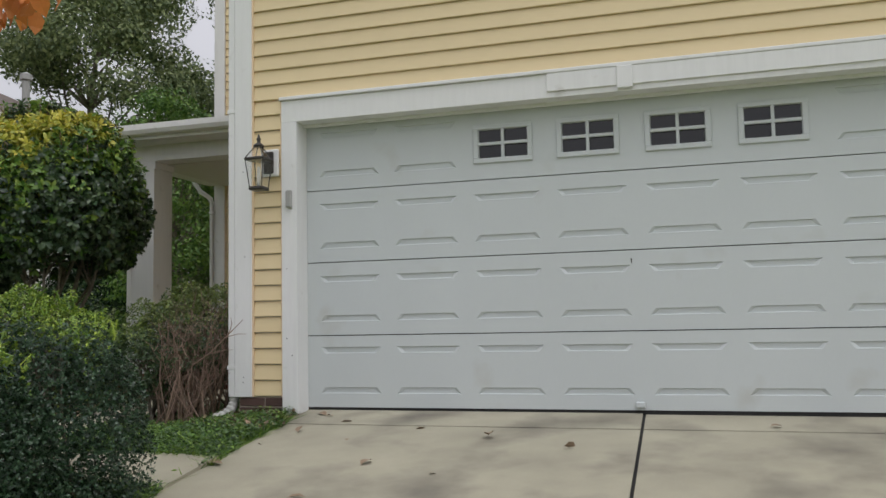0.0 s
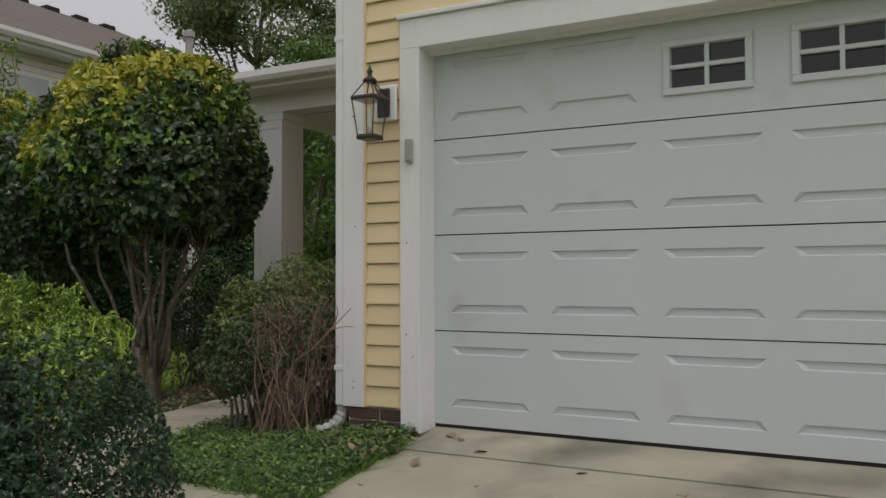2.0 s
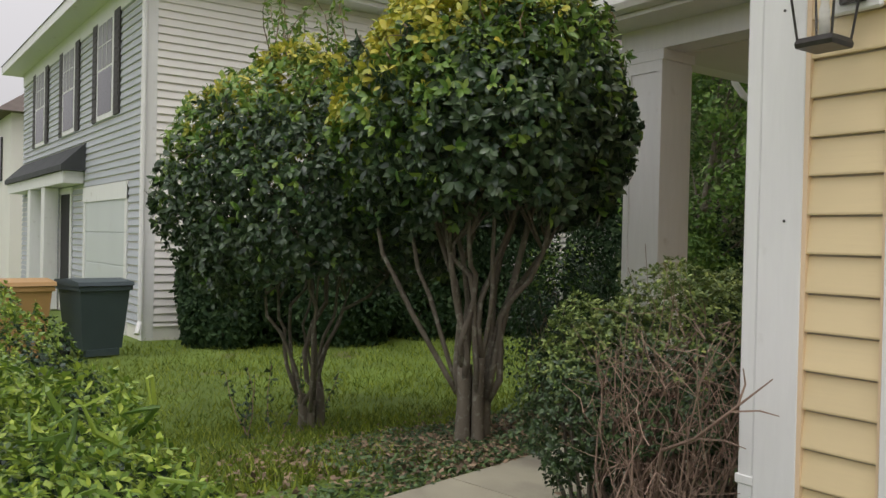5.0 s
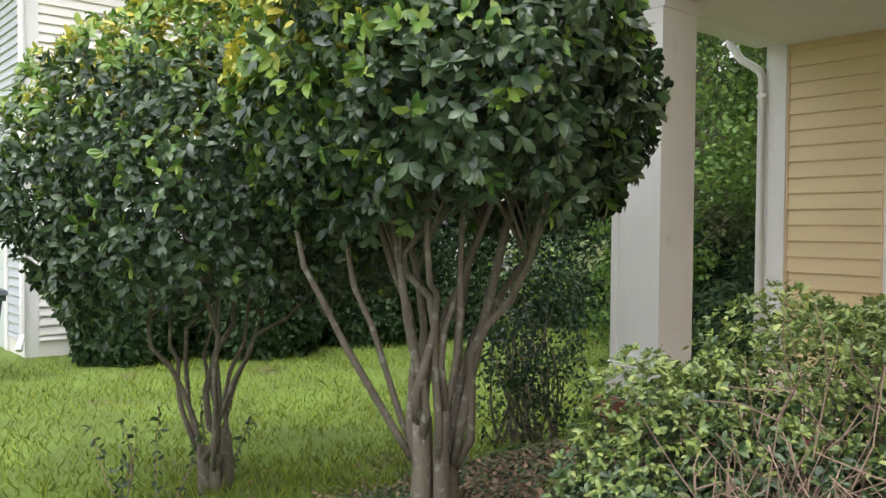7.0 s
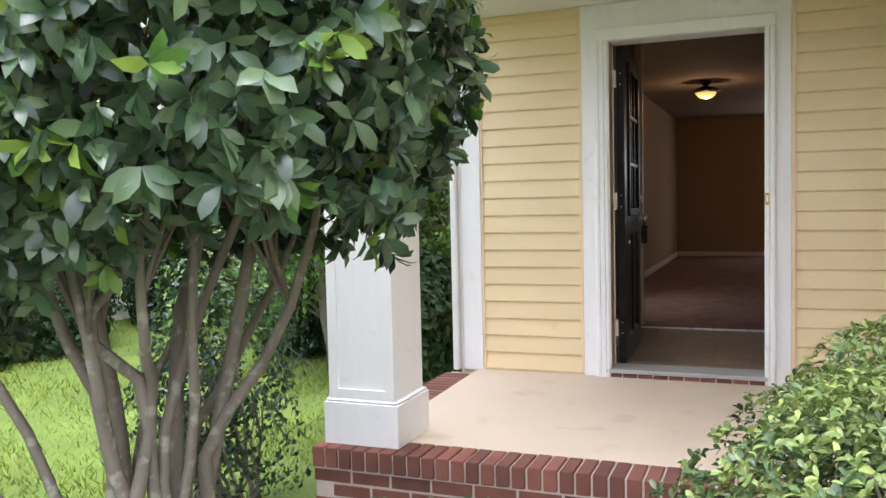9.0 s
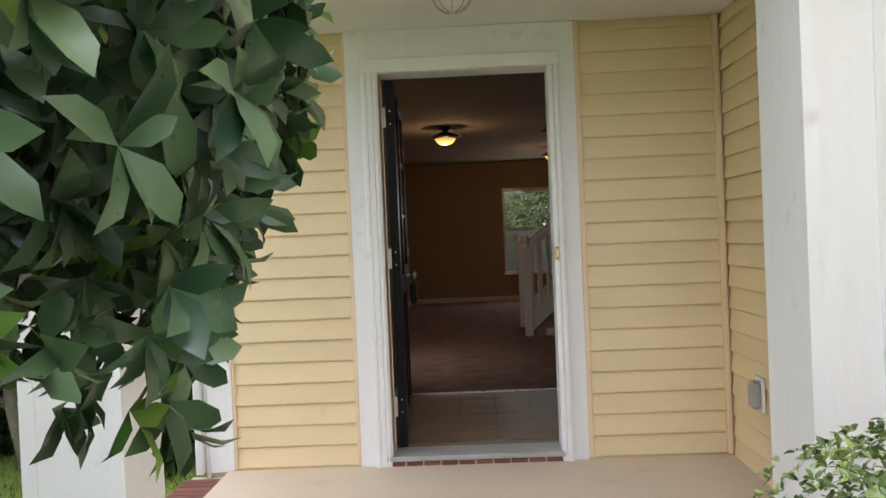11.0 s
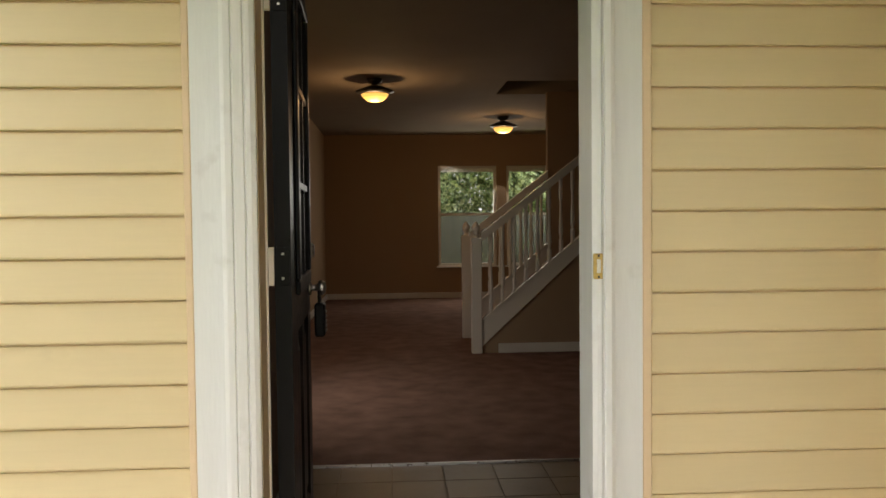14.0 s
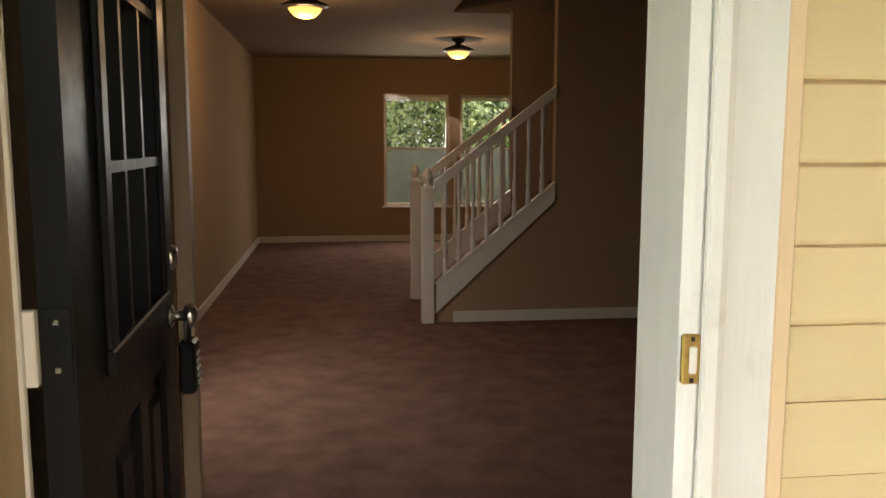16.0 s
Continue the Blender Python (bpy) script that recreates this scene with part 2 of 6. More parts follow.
def raw(name, verts, faces, material, parent=None, label="", kind="", category="", smooth=False):
    """A mesh straight from arrays, in world metres."""
    me = bpy.data.meshes.new(name)
    origin = ORIGIN[parent.name] if parent else Vector((0, 0, 0))
    v = np.asarray(verts, float) - np.array(origin)
    me.from_pydata(v.tolist(), [], [tuple(f) for f in faces])
    me.materials.append(material)
    if smooth:
        me.polygons.foreach_set("use_smooth", [True] * len(me.polygons))
    ob = new(name, me)
    if parent:
        ob.parent = parent
    ORIGIN[ob.name] = origin
    return tagged(ob, label, category, "", kind)


def box(bm, x0, x1, y0, y1, z0, z1, bevel=0.0):
    vs = [bm.verts.new(p) for p in ((x0, y0, z0), (x1, y0, z0), (x1, y1, z0), (x0, y1, z0), (x0, y0, z1), (x1, y0, z1), (x1, y1, z1), (x0, y1, z1))]
    fs = [bm.faces.new([vs[i] for i in q]) for q in ((3, 2, 1, 0), (4, 5, 6, 7), (0, 1, 5, 4), (1, 2, 6, 5), (2, 3, 7, 6), (3, 0, 4, 7))]
    if bevel:
        bmesh.ops.bevel(bm, geom=list({e for f in fs for e in f.edges}), offset=bevel, segments=1, affect="EDGES")
    return bm


def bx(x0, x1, y0, y1, z0, z1, bevel=0.0):
    return box(bmesh.new(), x0, x1, y0, y1, z0, z1, bevel)


def prism(bm, outline, axis, a, b):
    """An outline of (u, v) pushed from a to b along axis; (u, v) are the two other axes in order."""
    def at(u, v, w):
        return {"x": (w, u, v), "y": (u, w, v), "z": (u, v, w)}[axis]
    lo = [bm.verts.new(at(u, v, a)) for u, v in outline]
    hi = [bm.verts.new(at(u, v, b)) for u, v in outline]
    bm.faces.new(lo), bm.faces.new(hi[::-1])
    k = len(outline)
    for i in range(k):
        bm.faces.new((lo[i], lo[(i + 1) % k], hi[(i + 1) % k], hi[i]))
    return bm


def turned(bm, x, y, profile, sides=16, turn=0.0, sx=1.0, sy=1.0):
    """A shape turned about an upright axis; profile is (radius, height) from the bottom."""
    rings = []
    for r, z in profile:
        rings.append([bm.verts.new((x + sx * r * math.cos(turn + 2 * math.pi * i / sides), y + sy * r * math.sin(turn + 2 * math.pi * i / sides), z)) for i in range(sides)])
    for a, b in zip(rings, rings[1:]):
        for i in range(sides):
            bm.faces.new((a[i], a[(i + 1) % sides], b[(i + 1) % sides], b[i]))
    bm.faces.new(rings[0][::-1]), bm.faces.new(rings[-1])
    return bm


def tube(bm, path, radii, sides=6):
    """A tapering tube along a path."""
    rings = []
    path = [Vector(p) for p in path]
    for i, p in enumerate(path):
        d = (path[min(i + 1, len(path) - 1)] - path[max(i - 1, 0)]).normalized()
        u = d.orthogonal().normalized()
        if rings and abs(d.dot(keep)) < 0.98:
            u = (keep - d * keep.dot(d)).normalized()
        keep = u
        w = d.cross(u)
        r = radii[i] if isinstance(radii, (list, tuple)) else radii
        rings.append([bm.verts.new(p + r * (math.cos(2 * math.pi * k / sides) * u + math.sin(2 * math.pi * k / sides) * w)) for k in range(sides)])
    for a, b in zip(rings, rings[1:]):
        for i in range(sides):
            bm.faces.new((a[i], a[(i + 1) % sides], b[(i + 1) % sides], b[i]))
    bm.faces.new(rings[0][::-1]), bm.faces.new(rings[-1])
    return bm


def piece(name, me, parent, loc, rz=0.0):
    """One of many alike pieces on shared mesh data, at a place in the world."""
    ob = new(name, me)
    ob.parent = parent
    ob.location = Vector(loc) - ORIGIN[parent.name]
    ob.rotation_euler = (0, 0, rz)
    return ob


def mesh_of(bm, material, name):
    me = bpy.data.meshes.new(name)
    bmesh.ops.recalc_face_normals(bm, faces=bm.faces)
    bm.to_mesh(me)
    bm.free()
    me.materials.append(material)
    return me


BOARDS = {}


def siding(parent, a, b, plane, z0, z1, face, material=SIDING, step=0.114, offset=0.0, lip=0.017, gap=0.007):
    """Lapped boards, each a piece. face '-y': from x=a to b on the plane y; '-x' or '+x': from y=a to b on the plane x."""
    k = math.floor((z0 - offset) / step)
    while offset + k * step < z1 - 1e-4:
        lo, hi = max(z0, offset + k * step), min(z1, offset + (k + 1) * step)
        k += 1
        if hi - lo < 0.01:
            continue
        key = (round(b - a, 3), round(hi - lo, 3), material.name)
        if key not in BOARDS:
            h = hi - lo
            bm = prism(bmesh.new(), ((0.0, 0.0), (-lip, 0.0), (-lip - 0.001, 0.006), (-0.004, h - gap), (0.0, h - gap)), "x", 0, b - a)
            BOARDS[key] = mesh_of(bm, material, "siding_board")
        if face == "-y":
            piece("siding_board", BOARDS[key], parent, (a, plane, lo))
        elif face == "+x":
            piece("siding_board", BOARDS[key], parent, (plane, a, lo), radians(90))
        else:
            piece("siding_board", BOARDS[key], parent, (plane, b, lo), radians(-90))


# ---- the ground ----
def smooth(t):
    t = min(1.0, max(0.0, t))
    return t * t * (3 - 2 * t)


def ground_z(x, y):
    drive = 0.13 * min(0.0, y)
    lawn = max(-0.50, -0.14 - 0.13 * max(0.0, -x - 2.6)) + 0.09 * max(-3.0, min(0.0, y + 1.2))
    lawn += 0.06 * smooth((x + 4.0) / 0.7) * smooth((y - 1.2) / 0.9)
    k = smooth((x + 1.2) / 1.1)
    z = drive * k + lawn * (1 - k)
    if y > 0 and x > -1.2:
        z = min(z, 0.0)
    far = max(0.0, math.hypot(x, y) - 14)
    return max(z, -0.95) - 0.01 * min(far, 20)


WALK_OUT = [(0.015, -1.74), (-0.60, -1.76), (-1.20, -1.62), (-1.75, -1.20), (-2.09, -0.64), (-2.21, -0.04), (-2.35, 0.66), (-2.40, 1.45), (-2.40, 2.29)]
WALK_IN = [(0.015, -1.20), (-0.38, -1.18), (-0.96, -1.20), (-1.34, -0.90), (-1.47, -0.55), (-1.66, 0.05), (-1.64, 0.66), (-1.58, 1.45), (-1.50, 2.29)]
gx = [-400, -150, -60, -30, -20] + [round(-14 + 0.25 * i, 3) for i in range(92)] + [12, 30, 90, 400]
gy = [-400, -120, -40, -20, -12] + [round(-9 + 0.25 * i, 3) for i in range(104)] + [20, 28, 60, 150, 400]
gv, gf = [], []
for j, y in enumerate(gy):
    for i, x in enumerate(gx):
        inside = -0.45 < x < 8 and y > 0.05 or -3.2 < x and y > 2.3 and x < 8 and y < 14.5
        near = 0.04 * noise.noise(Vector((x * 0.9, y * 0.9, 0))) if x < -2.6 else 0
        gv.append((x, y, ground_z(x, y) + near - (0.3 if inside else 0) - (0.03 if x > 0.2 and y < 0.1 else 0)))
W = len(gx)
gf = [(j * W + i, j * W + i + 1, (j + 1) * W + i + 1, (j + 1) * W + i) for j in range(len(gy) - 1) for i in range(W - 1)]
ground = raw("ground", gv, gf, GROUND, label="uneven lawn and soil sloping gently away from the house", kind="structure")
ground.data.polygons.foreach_set("use_smooth", [True] * len(ground.data.polygons))

# driveway slabs, parted by a joint running from the door
for n, (x0, x1) in enumerate(((0.02, 2.39), (2.41, 5.2))):
    for y0, y1 in ((-0.38, 0.1), (-4.4, -0.402), (-9.0, -4.415)):
        bm = bmesh.new()
        k = 10 if x0 < 1 else 2
        top, bot = [], []
        for i in range(k + 1):
            y = y0 + (y1 - y0) * i / k
            e = x0 + (0.0 if n else 0.02 * math.sin(y * 5) + 0.015 * math.sin(y * 17))
            z = 0.13 * min(0, y)
            top.append([bm.verts.new((e, y, z)), bm.verts.new((x1, y, z))])
            bot.append([bm.verts.new((e, y, z - 0.12)), bm.verts.new((x1, y, z - 0.12))])
        for i in range(k):
            bm.faces.new((top[i][0], top[i][1], top[i + 1][1], top[i + 1][0]))
            bm.faces.new((top[i][0], top[i + 1][0], bot[i + 1][0], bot[i][0]))
            bm.faces.new((top[i][1], bot[i][1], bot[i + 1][1], top[i + 1][1]))
        bm.faces.new((top[0][0], bot[0][0], bot[0][1], top[0][1]))
        part("road", bm, CONCRETE, None, "weathered concrete driveway slab sloping up to the garage", "structure")

raw("joint_filler", [(2.385, 0, -0.012), (2.415, 0, -0.012), (2.415, -9, -1.182), (2.385, -9, -1.182), (2.385, 0, -0.06), (2.415, 0, -0.06), (2.415, -9, -1.24), (2.385, -9, -1.24)],
    [(0, 1, 2, 3), (4, 5, 6, 7), (0, 1, 5, 4), (3, 2, 6, 7), (0, 3, 7, 4), (1, 2, 6, 5)], DARK, None, "dark joint between the drive slabs", "structure")
# curving front walk, slab by slab
for i in range(len(WALK_IN) - 1):
    bm = bmesh.new()
    a, b, c, d = (Vector(p) for p in (WALK_IN[i], WALK_OUT[i], WALK_IN[i + 1], WALK_OUT[i + 1]))
    u = 0.006
    q = [a.lerp(c, u), b.lerp(d, u), d.lerp(b, u), c.lerp(a, u)]
    t = [bm.verts.new((p.x, p.y, ground_z(p.x, p.y) + 0.022)) for p in q]
    s = [bm.verts.new((p.x, p.y, ground_z(p.x, p.y) - 0.08)) for p in q]
    bm.faces.new(t)
    for k in range(4):
        bm.faces.new((t[k], s[k], s[(k + 1) % 4], t[(k + 1) % 4]))
    part("pavement", bm, CONCRETE, None, "pale concrete front walk slab bordered by grass", "structure")

# ---- garage front ----
GY = -0.142
wall_garage = part("wall_garage", bx(-0.46, 7.5, GY + 0.001, 0.12, 2.10, 6.4), SIDTRIM, None, "cream vinyl-sided garage front wall", "structure")
wall_pier = part("wall_garage_pier", bx(-0.46, -0.08, GY + 0.001, 0.12, -0.35, 2.10), MORTAR, None, "narrow brick-footed wall beside the garage door", "structure")
siding(wall_garage, -0.335, 7.5, GY, 2.27, 6.4, "-y", offset=0.112)
siding(wall_pier, -0.335, -0.108, GY, 0.112, 2.27, "-y", offset=0.112)
part("trim", bx(-0.346, -0.332, GY - 0.022, GY, 0.105, 6.4), SIDTRIM, None, "narrow cream channel beside the corner board", "structure")
part("trim", bx(-0.112, -0.100, GY - 0.022, GY, 0.105, 2.29), SIDTRIM, None, "narrow cream channel beside the door casing", "structure")
part("trim", bx(-0.484, -0.346, GY - 0.026, GY, 0.104, 6.4, 0.002), WHITE, None, "wide white painted corner board", "structure")
part("trim", bx(-0.484, -0.462, GY, 0.02, 0.104, 6.4), WHITE, None, "white corner board return", "structure")
part("trim", bx(-0.100, 0.022, GY - 0.034, 0.0, -0.012, 2.090, 0.003), WHITE, None, "white painted garage door casing", "structure")
part("trim", bx(4.80, 4.93, GY - 0.034, 0.0, -0.012, 2.090, 0.003), WHITE, None, "white painted garage door casing", "structure")
part("trim", bx(-0.100, 4.93, GY - 0.034, 0.0, 2.090, 2.252, 0.003), WHITE, None, "long white header board over the garage door", "structure")
part("trim", bx(-0.112, 4.95, GY - 0.052, GY, 2.254, 2.280, 0.004), WHITE, None, "thin projecting drip cap over the header", "structure")
part("trim", bx(1.86, 4.93, GY - 0.048, GY - 0.0345, 2.13, 2.253, 0.002), WHITE, None, "patched white header board", "structure")
part("trim", bx(2.32, 2.42, GY - 0.066, GY - 0.0485, 2.105, 2.252, 0.003), WHITE, None, "small white cover block at the header joint", "structure")
part("trim", bx(0.022, 4.80, -0.06, -0.03, 2.070, 2.0895), WHITE, None, "door stop under the header", "structure")
wall_gs = part("wall_garage_side", bx(-0.448, -0.3, 0.12, 4.25, -0.35, 6.4), SIDTRIM, None, "cream vinyl-sided garage side wall by the porch", "structure")
siding(wall_gs, 0.02, 4.13, -0.449, -0.05, 2.46, "-x", offset=0.112)
part("wall_garage_far", bx(4.93, 7.5, GY + 0.001, 0.12, -0.3, 2.10), SIDTRIM, None, "cream garage wall", "structure")
part("wall_garage_back", bx(-0.3, 7.5, 6.0, 6.1, -0.3, 6.4), SIDTRIM, None, "plain garage back wall", "structure")
part("wall_garage_end", bx(7.4, 7.5, 0.12, 6.0, -0.3, 6.4), SIDTRIM, None, "plain garage end wall", "structure")
part("ceiling", bx(-0.3, 7.5, 0.0, 6.1, 6.4, 6.5), CEIL, None, "closed top of the garage block", "structure")

# garage door, four sections
gd = thing("garage_door", (2.40, 0.02, 0.0), "white four-section steel garage door with embossed panels and four small windows, closed", "garage door")
PITCH = 0.586


def groove(bm, x0, x1, z0, z1, y, upward):
    """One long pressed groove: sharp upper and lower edges, ends fading out. upward: the longer edge is on top."""
    d, zo, zi = 0.012, (z1, z0)[not upward], (z0, z1)[not upward]
    s = 1 if upward else -1
    A, D = [(x0, y, zo), (x1, y, zo)], [(x0 + 0.035, y, zi), (x1 - 0.035, y, zi)]
    B, C = [(x0 + 0.022, y + d, zo - s * 0.005), (x1 - 0.022, y + d, zo - s * 0.005)], [(x0 + 0.060, y + d, zi + s * 0.005), (x1 - 0.060, y + d, zi + s * 0.005)]
    for q in ((A[0], A[1], B[1], B[0]), (B[0], B[1], C[1], C[0]), (C[0], C[1], D[1], D[0]), (A[0], B[0], C[0], D[0]), (A[1], D[1], C[1], B[1]),
              (A[0], D[0], (x0, y, zi)), (A[1], (x1, y, zi), D[1])):
        bm.faces.new([bm.verts.new(p) for p in q])


def ring_panel(bm, x0, x1, z0, z1, y, rings):
    """Rings stepping in from the rectangle; the outer ring stays open at y for the frame around it."""
    prev = [bm.verts.new(p) for p in ((x0, y, z0), (x1, y, z0), (x1, y, z1), (x0, y, z1))]
    first = prev
    for inset, depth, *tall in rings:
        up = tall[0] if tall else inset
        cur = [bm.verts.new(p) for p in ((x0 + inset, y + depth, z0 + up), (x1 - inset, y + depth, z0 + up), (x1 - inset, y + depth, z1 - up), (x0 + inset, y + depth, z1 - up))]
        for i in range(4):
            bm.faces.new((prev[i], prev[(i + 1) % 4], cur[(i + 1) % 4], cur[i]))
        prev = cur
    return first, prev


for s in range(4):
    z0, z1 = s * 0.533 + (0.020 if s == 0 else 0.004), (s + 1) * 0.533 - 0.003
    bm = bmesh.new()
    for k in range(8):
        a = 0.12 + k * PITCH
        win = s == 3 and 2 <= k <= 5
        if win:
            pa, pb, pz0, pz1 = a + 0.045, a + 0.395, z0 + 0.145, z0 + 0.352
        else:
            pa, pb, pz0, pz1 = a, a + 0.47, z0 + 0.098, z0 + 0.430
        nxt = 0.12 + (k + 1) * PITCH if k < 7 else 4.80
        for r in ((a, nxt, z0, pz0), (a, nxt, pz1, z1), (pb, nxt, pz0, pz1), (a, pa, pz0, pz1)):
            if r[1] - r[0] > 1e-4:
                bm.faces.new([bm.verts.new(p) for p in ((r[0], 0, r[2]), (r[1], 0, r[2]), (r[1], 0, r[3]), (r[0], 0, r[3]))])
        if win:
            ring_panel(bm, pa, pb, pz0, pz1, 0, [(0.012, 0.035)])
        else:
            groove(bm, pa, pb, pz1 - 0.045, pz1, 0, True)
            groove(bm, pa, pb, pz0, pz0 + 0.045, 0, False)
            bm.faces.new([bm.verts.new(p) for p in ((pa, 0, pz0 + 0.045), (pb, 0, pz0 + 0.045), (pb, 0, pz1 - 0.045), (pa, 0, pz1 - 0.045))])
    bm.faces.new([bm.verts.new(p) for p in ((0, 0, z0), (0.12, 0, z0), (0.12, 0, z1), (0, 0, z1))])
    for a, b in (((0, z1), (4.80, z1)), ((0, z0), (4.80, z0))):
        bm.faces.new([bm.verts.new(p) for p in ((a[0], 0, a[1]), (b[0], 0, a[1]), (b[0], 0.045, a[1]), (a[0], 0.045, a[1]))])
    part("section", bm, GDOOR, gd, "embossed white steel section with four windows" if s == 3 else "embossed white steel section")
part("backing", bx(0.0, 4.80, 0.046, 0.06, 0.0, 1.70), DARK, gd, "dark core of the door")
part("backing", bx(0.0, 4.80, 0.08, 0.09, 1.70, 2.14), DARK, gd, "dark core of the door")
part("bottom_seal", bx(0.02, 4.78, 0.006, 0.04, -0.012, 0.019), DARK, gd, "black rubber bottom seal")
for k in range(2, 6):
    a = 0.12 + k * PITCH
    wx0, wx1, wz0, wz1 = a + 0.045, a + 0.395, 1.603 + 0.147, 1.603 + 0.350
    bm = bmesh.new()
    for r in ((wx0 - 0.035, wx1 + 0.035, wz0 - 0.035, wz0), (wx0 - 0.035, wx1 + 0.035, wz1, wz1 + 0.03), (wx0 - 0.035, wx0, wz0, wz1), (wx1, wx1 + 0.035, wz0, wz1)):
        box(bm, r[0], r[1], -0.014, -0.0015, r[2], r[3], 0.003)
    fr = part("window_frame", bm, GDOOR, gd, "white plastic window frame")
    bm = bmesh.new()
    mx, mz = (wx0 + wx1) / 2, (wz0 + wz1) / 2
    box(bm, mx - 0.011, mx + 0.011, -0.010, 0.012, wz0, wz1, 0.003)
    box(bm, wx0, wx1, -0.009, 0.010, mz - 0.011, mz + 0.011, 0.003)
    part("muntin", bm, GDOOR, fr)
    for i in range(2):
        for j in range(2):
            part("pane", bx((wx0, mx + 0.011)[i], (mx - 0.011, wx1)[i], 0.014, 0.018, (wz0, mz + 0.011)[j], (mz - 0.011, wz1)[j]), DARKPANE, fr, "dark reflecting pane")
part("handle", bx(2.35, 2.41, -0.03, -0.001, 0.035, 0.075, 0.006), GDOOR, gd, "small white lift handle")
part("keyhole", bx(2.352, 2.358, -0.004, -0.001, 0.98, 1.01), BLACKM, gd, "narrow dark keyhole")

# dark nail heads in the boards round the garage door
for nx, nz, ny in ((-0.415, 0.21, -0.026), (-0.412, 0.245, -0.026), (-0.40, 1.12, -0.026), (-0.06, 0.52, -0.034), (-0.058, 1.02, -0.034), (-0.02, 0.40, -0.034), (-0.415, 1.75, -0.026)):
    bm = turned(bmesh.new(), 0, 0, [(0.004, 0.0), (0.0045, 0.0015), (0.002, 0.0025)], 8)
    bmesh.ops.transform(bm, matrix=pose(nx, GY + ny, nz, 90, 0, 0), verts=bm.verts)
    part("nail_head", bm, BLACKM, None, "dark rusted nail head in the white board", "structure")

# lift sensor on the casing
tr = thing("wall_keypad", (-0.03, GY - 0.036, 1.458), "grey weatherproof keypad box on the white garage casing", "keypad")
part("body", bx(-0.055, -0.012, GY - 0.060, GY - 0.0345, 1.458, 1.588, 0.006), GREYP, tr)
part("cover", bx(-0.052, -0.015, GY - 0.066, GY - 0.0605, 1.468, 1.583, 0.003), GREYP, tr, "grey flip cover")

# lantern beside the door
lan = thing("wall_lantern", (-0.205, GY, 1.72), "aged metal and clear glass coach lantern on a white block", "wall lamp")
part("mounting_block", bx(-0.262, -0.122, GY - 0.040, GY - 0.0185, 1.70, 1.90, 0.006), WHITE, lan, "white mounting block")
part("backplate", bx(-0.235, -0.155, GY - 0.058, GY - 0.0405, 1.72, 1.88, 0.006), BLACKM, lan)
LX, LY = -0.205, GY - 0.175
bm = bmesh.new()
tube(bm, [(LX + 0.01, GY - 0.055, 1.80), (LX + 0.01, GY - 0.10, 1.84), (LX, GY - 0.14, 1.90), (LX, LY, 1.925)], 0.008)
part("bracket", bm, BLACKM, lan, smooth=True)
bm = bmesh.new()
turned(bm, LX, LY, [(0.072, 1.578), (0.076, 1.590), (0.070, 1.604)], 4, radians(45))
turned(bm, LX, LY, [(0.104, 1.792), (0.108, 1.802), (0.100, 1.812)], 4, radians(45))
for i in range(4):
    a = radians(45 + 90 * i)
    tube(bm, [(LX + 0.068 * math.cos(a), LY + 0.068 * math.sin(a), 1.60), (LX + 0.100 * math.cos(a), LY + 0.100 * math.sin(a), 1.80)], 0.0035, 4)
    tube(bm, [(LX + 0.098 * math.cos(a), LY + 0.098 * math.sin(a), 1.81), (LX + 0.028 * math.cos(a), LY + 0.028 * math.sin(a), 1.895)], 0.0035, 4)
part("lantern_frame", bm, BLACKM, lan)
part("cap", turned(bmesh.new(), LX, LY, [(0.036, 1.893), (0.040, 1.902), (0.028, 1.915), (0.014, 1.922), (0.012, 1.940), (0.018, 1.950), (0.010, 1.962), (0.004, 1.985)], 12), BLACKM, lan, smooth=True)
g1 = part("glass", turned(bmesh.new(), LX, LY, [(0.064, 1.605), (0.096, 1.79)], 4, radians(45)), PANE, lan, "clear glass panes")
g2 = part("glass", turned(bmesh.new(), LX, LY, [(0.094, 1.813), (0.028, 1.892)], 4, radians(45)), PANE, lan, "clear glass roof panes")
part("candle", turned(bmesh.new(), LX, LY, [(0.014, 1.605), (0.014, 1.68), (0.010, 1.70), (0.014, 1.715), (0.010, 1.745), (0.002, 1.755)], 10), FROST, lan, "white candle sleeve and bulb", smooth=True)

# downspout at the garage corner
ds = thing("downspout", (-0.515, -0.10, 0.0), "white metal downspout with a curved elbow at the garage corner", "downspout")
part("pipe", bx(-0.545, -0.486, GY - 0.02, -0.07, 0.10, 6.3, 0.008), WHITE, ds, "white pipe")
bm = bmesh.new()
el = [(-0.516, -0.115, 0.17), (-0.516, -0.117, 0.10), (-0.518, -0.124, 0.06), (-0.525, -0.137, 0.03), (-0.538, -0.155, 0.0), (-0.560, -0.178, -0.022), (-0.588, -0.205, -0.038), (-0.618, -0.232, -0.046)]
ep, er = [], []
for a, b in zip(el, el[1:]):
    for q in (0.0, 0.5):
        ep.append(tuple(np.array(a) * (1 - q) + np.array(b) * q))
        er.append(0.037 if q else 0.0315)
tube(bm, ep + [el[-1]], er + [0.036], 10)
part("elbow", bm, mat("dirty_white_metal", (0.42, 0.42, 0.39), 0.6, var=0.3, scale=20), ds, "dirty ribbed white elbow")
part("strap", bx(-0.55, -0.484, GY - 0.024, -0.07, 0.30, 0.33, 0.003), WHITE, ds)
part("strap", bx(-0.55, -0.484, GY - 0.024, -0.07, 2.20, 2.23, 0.003), WHITE, ds)

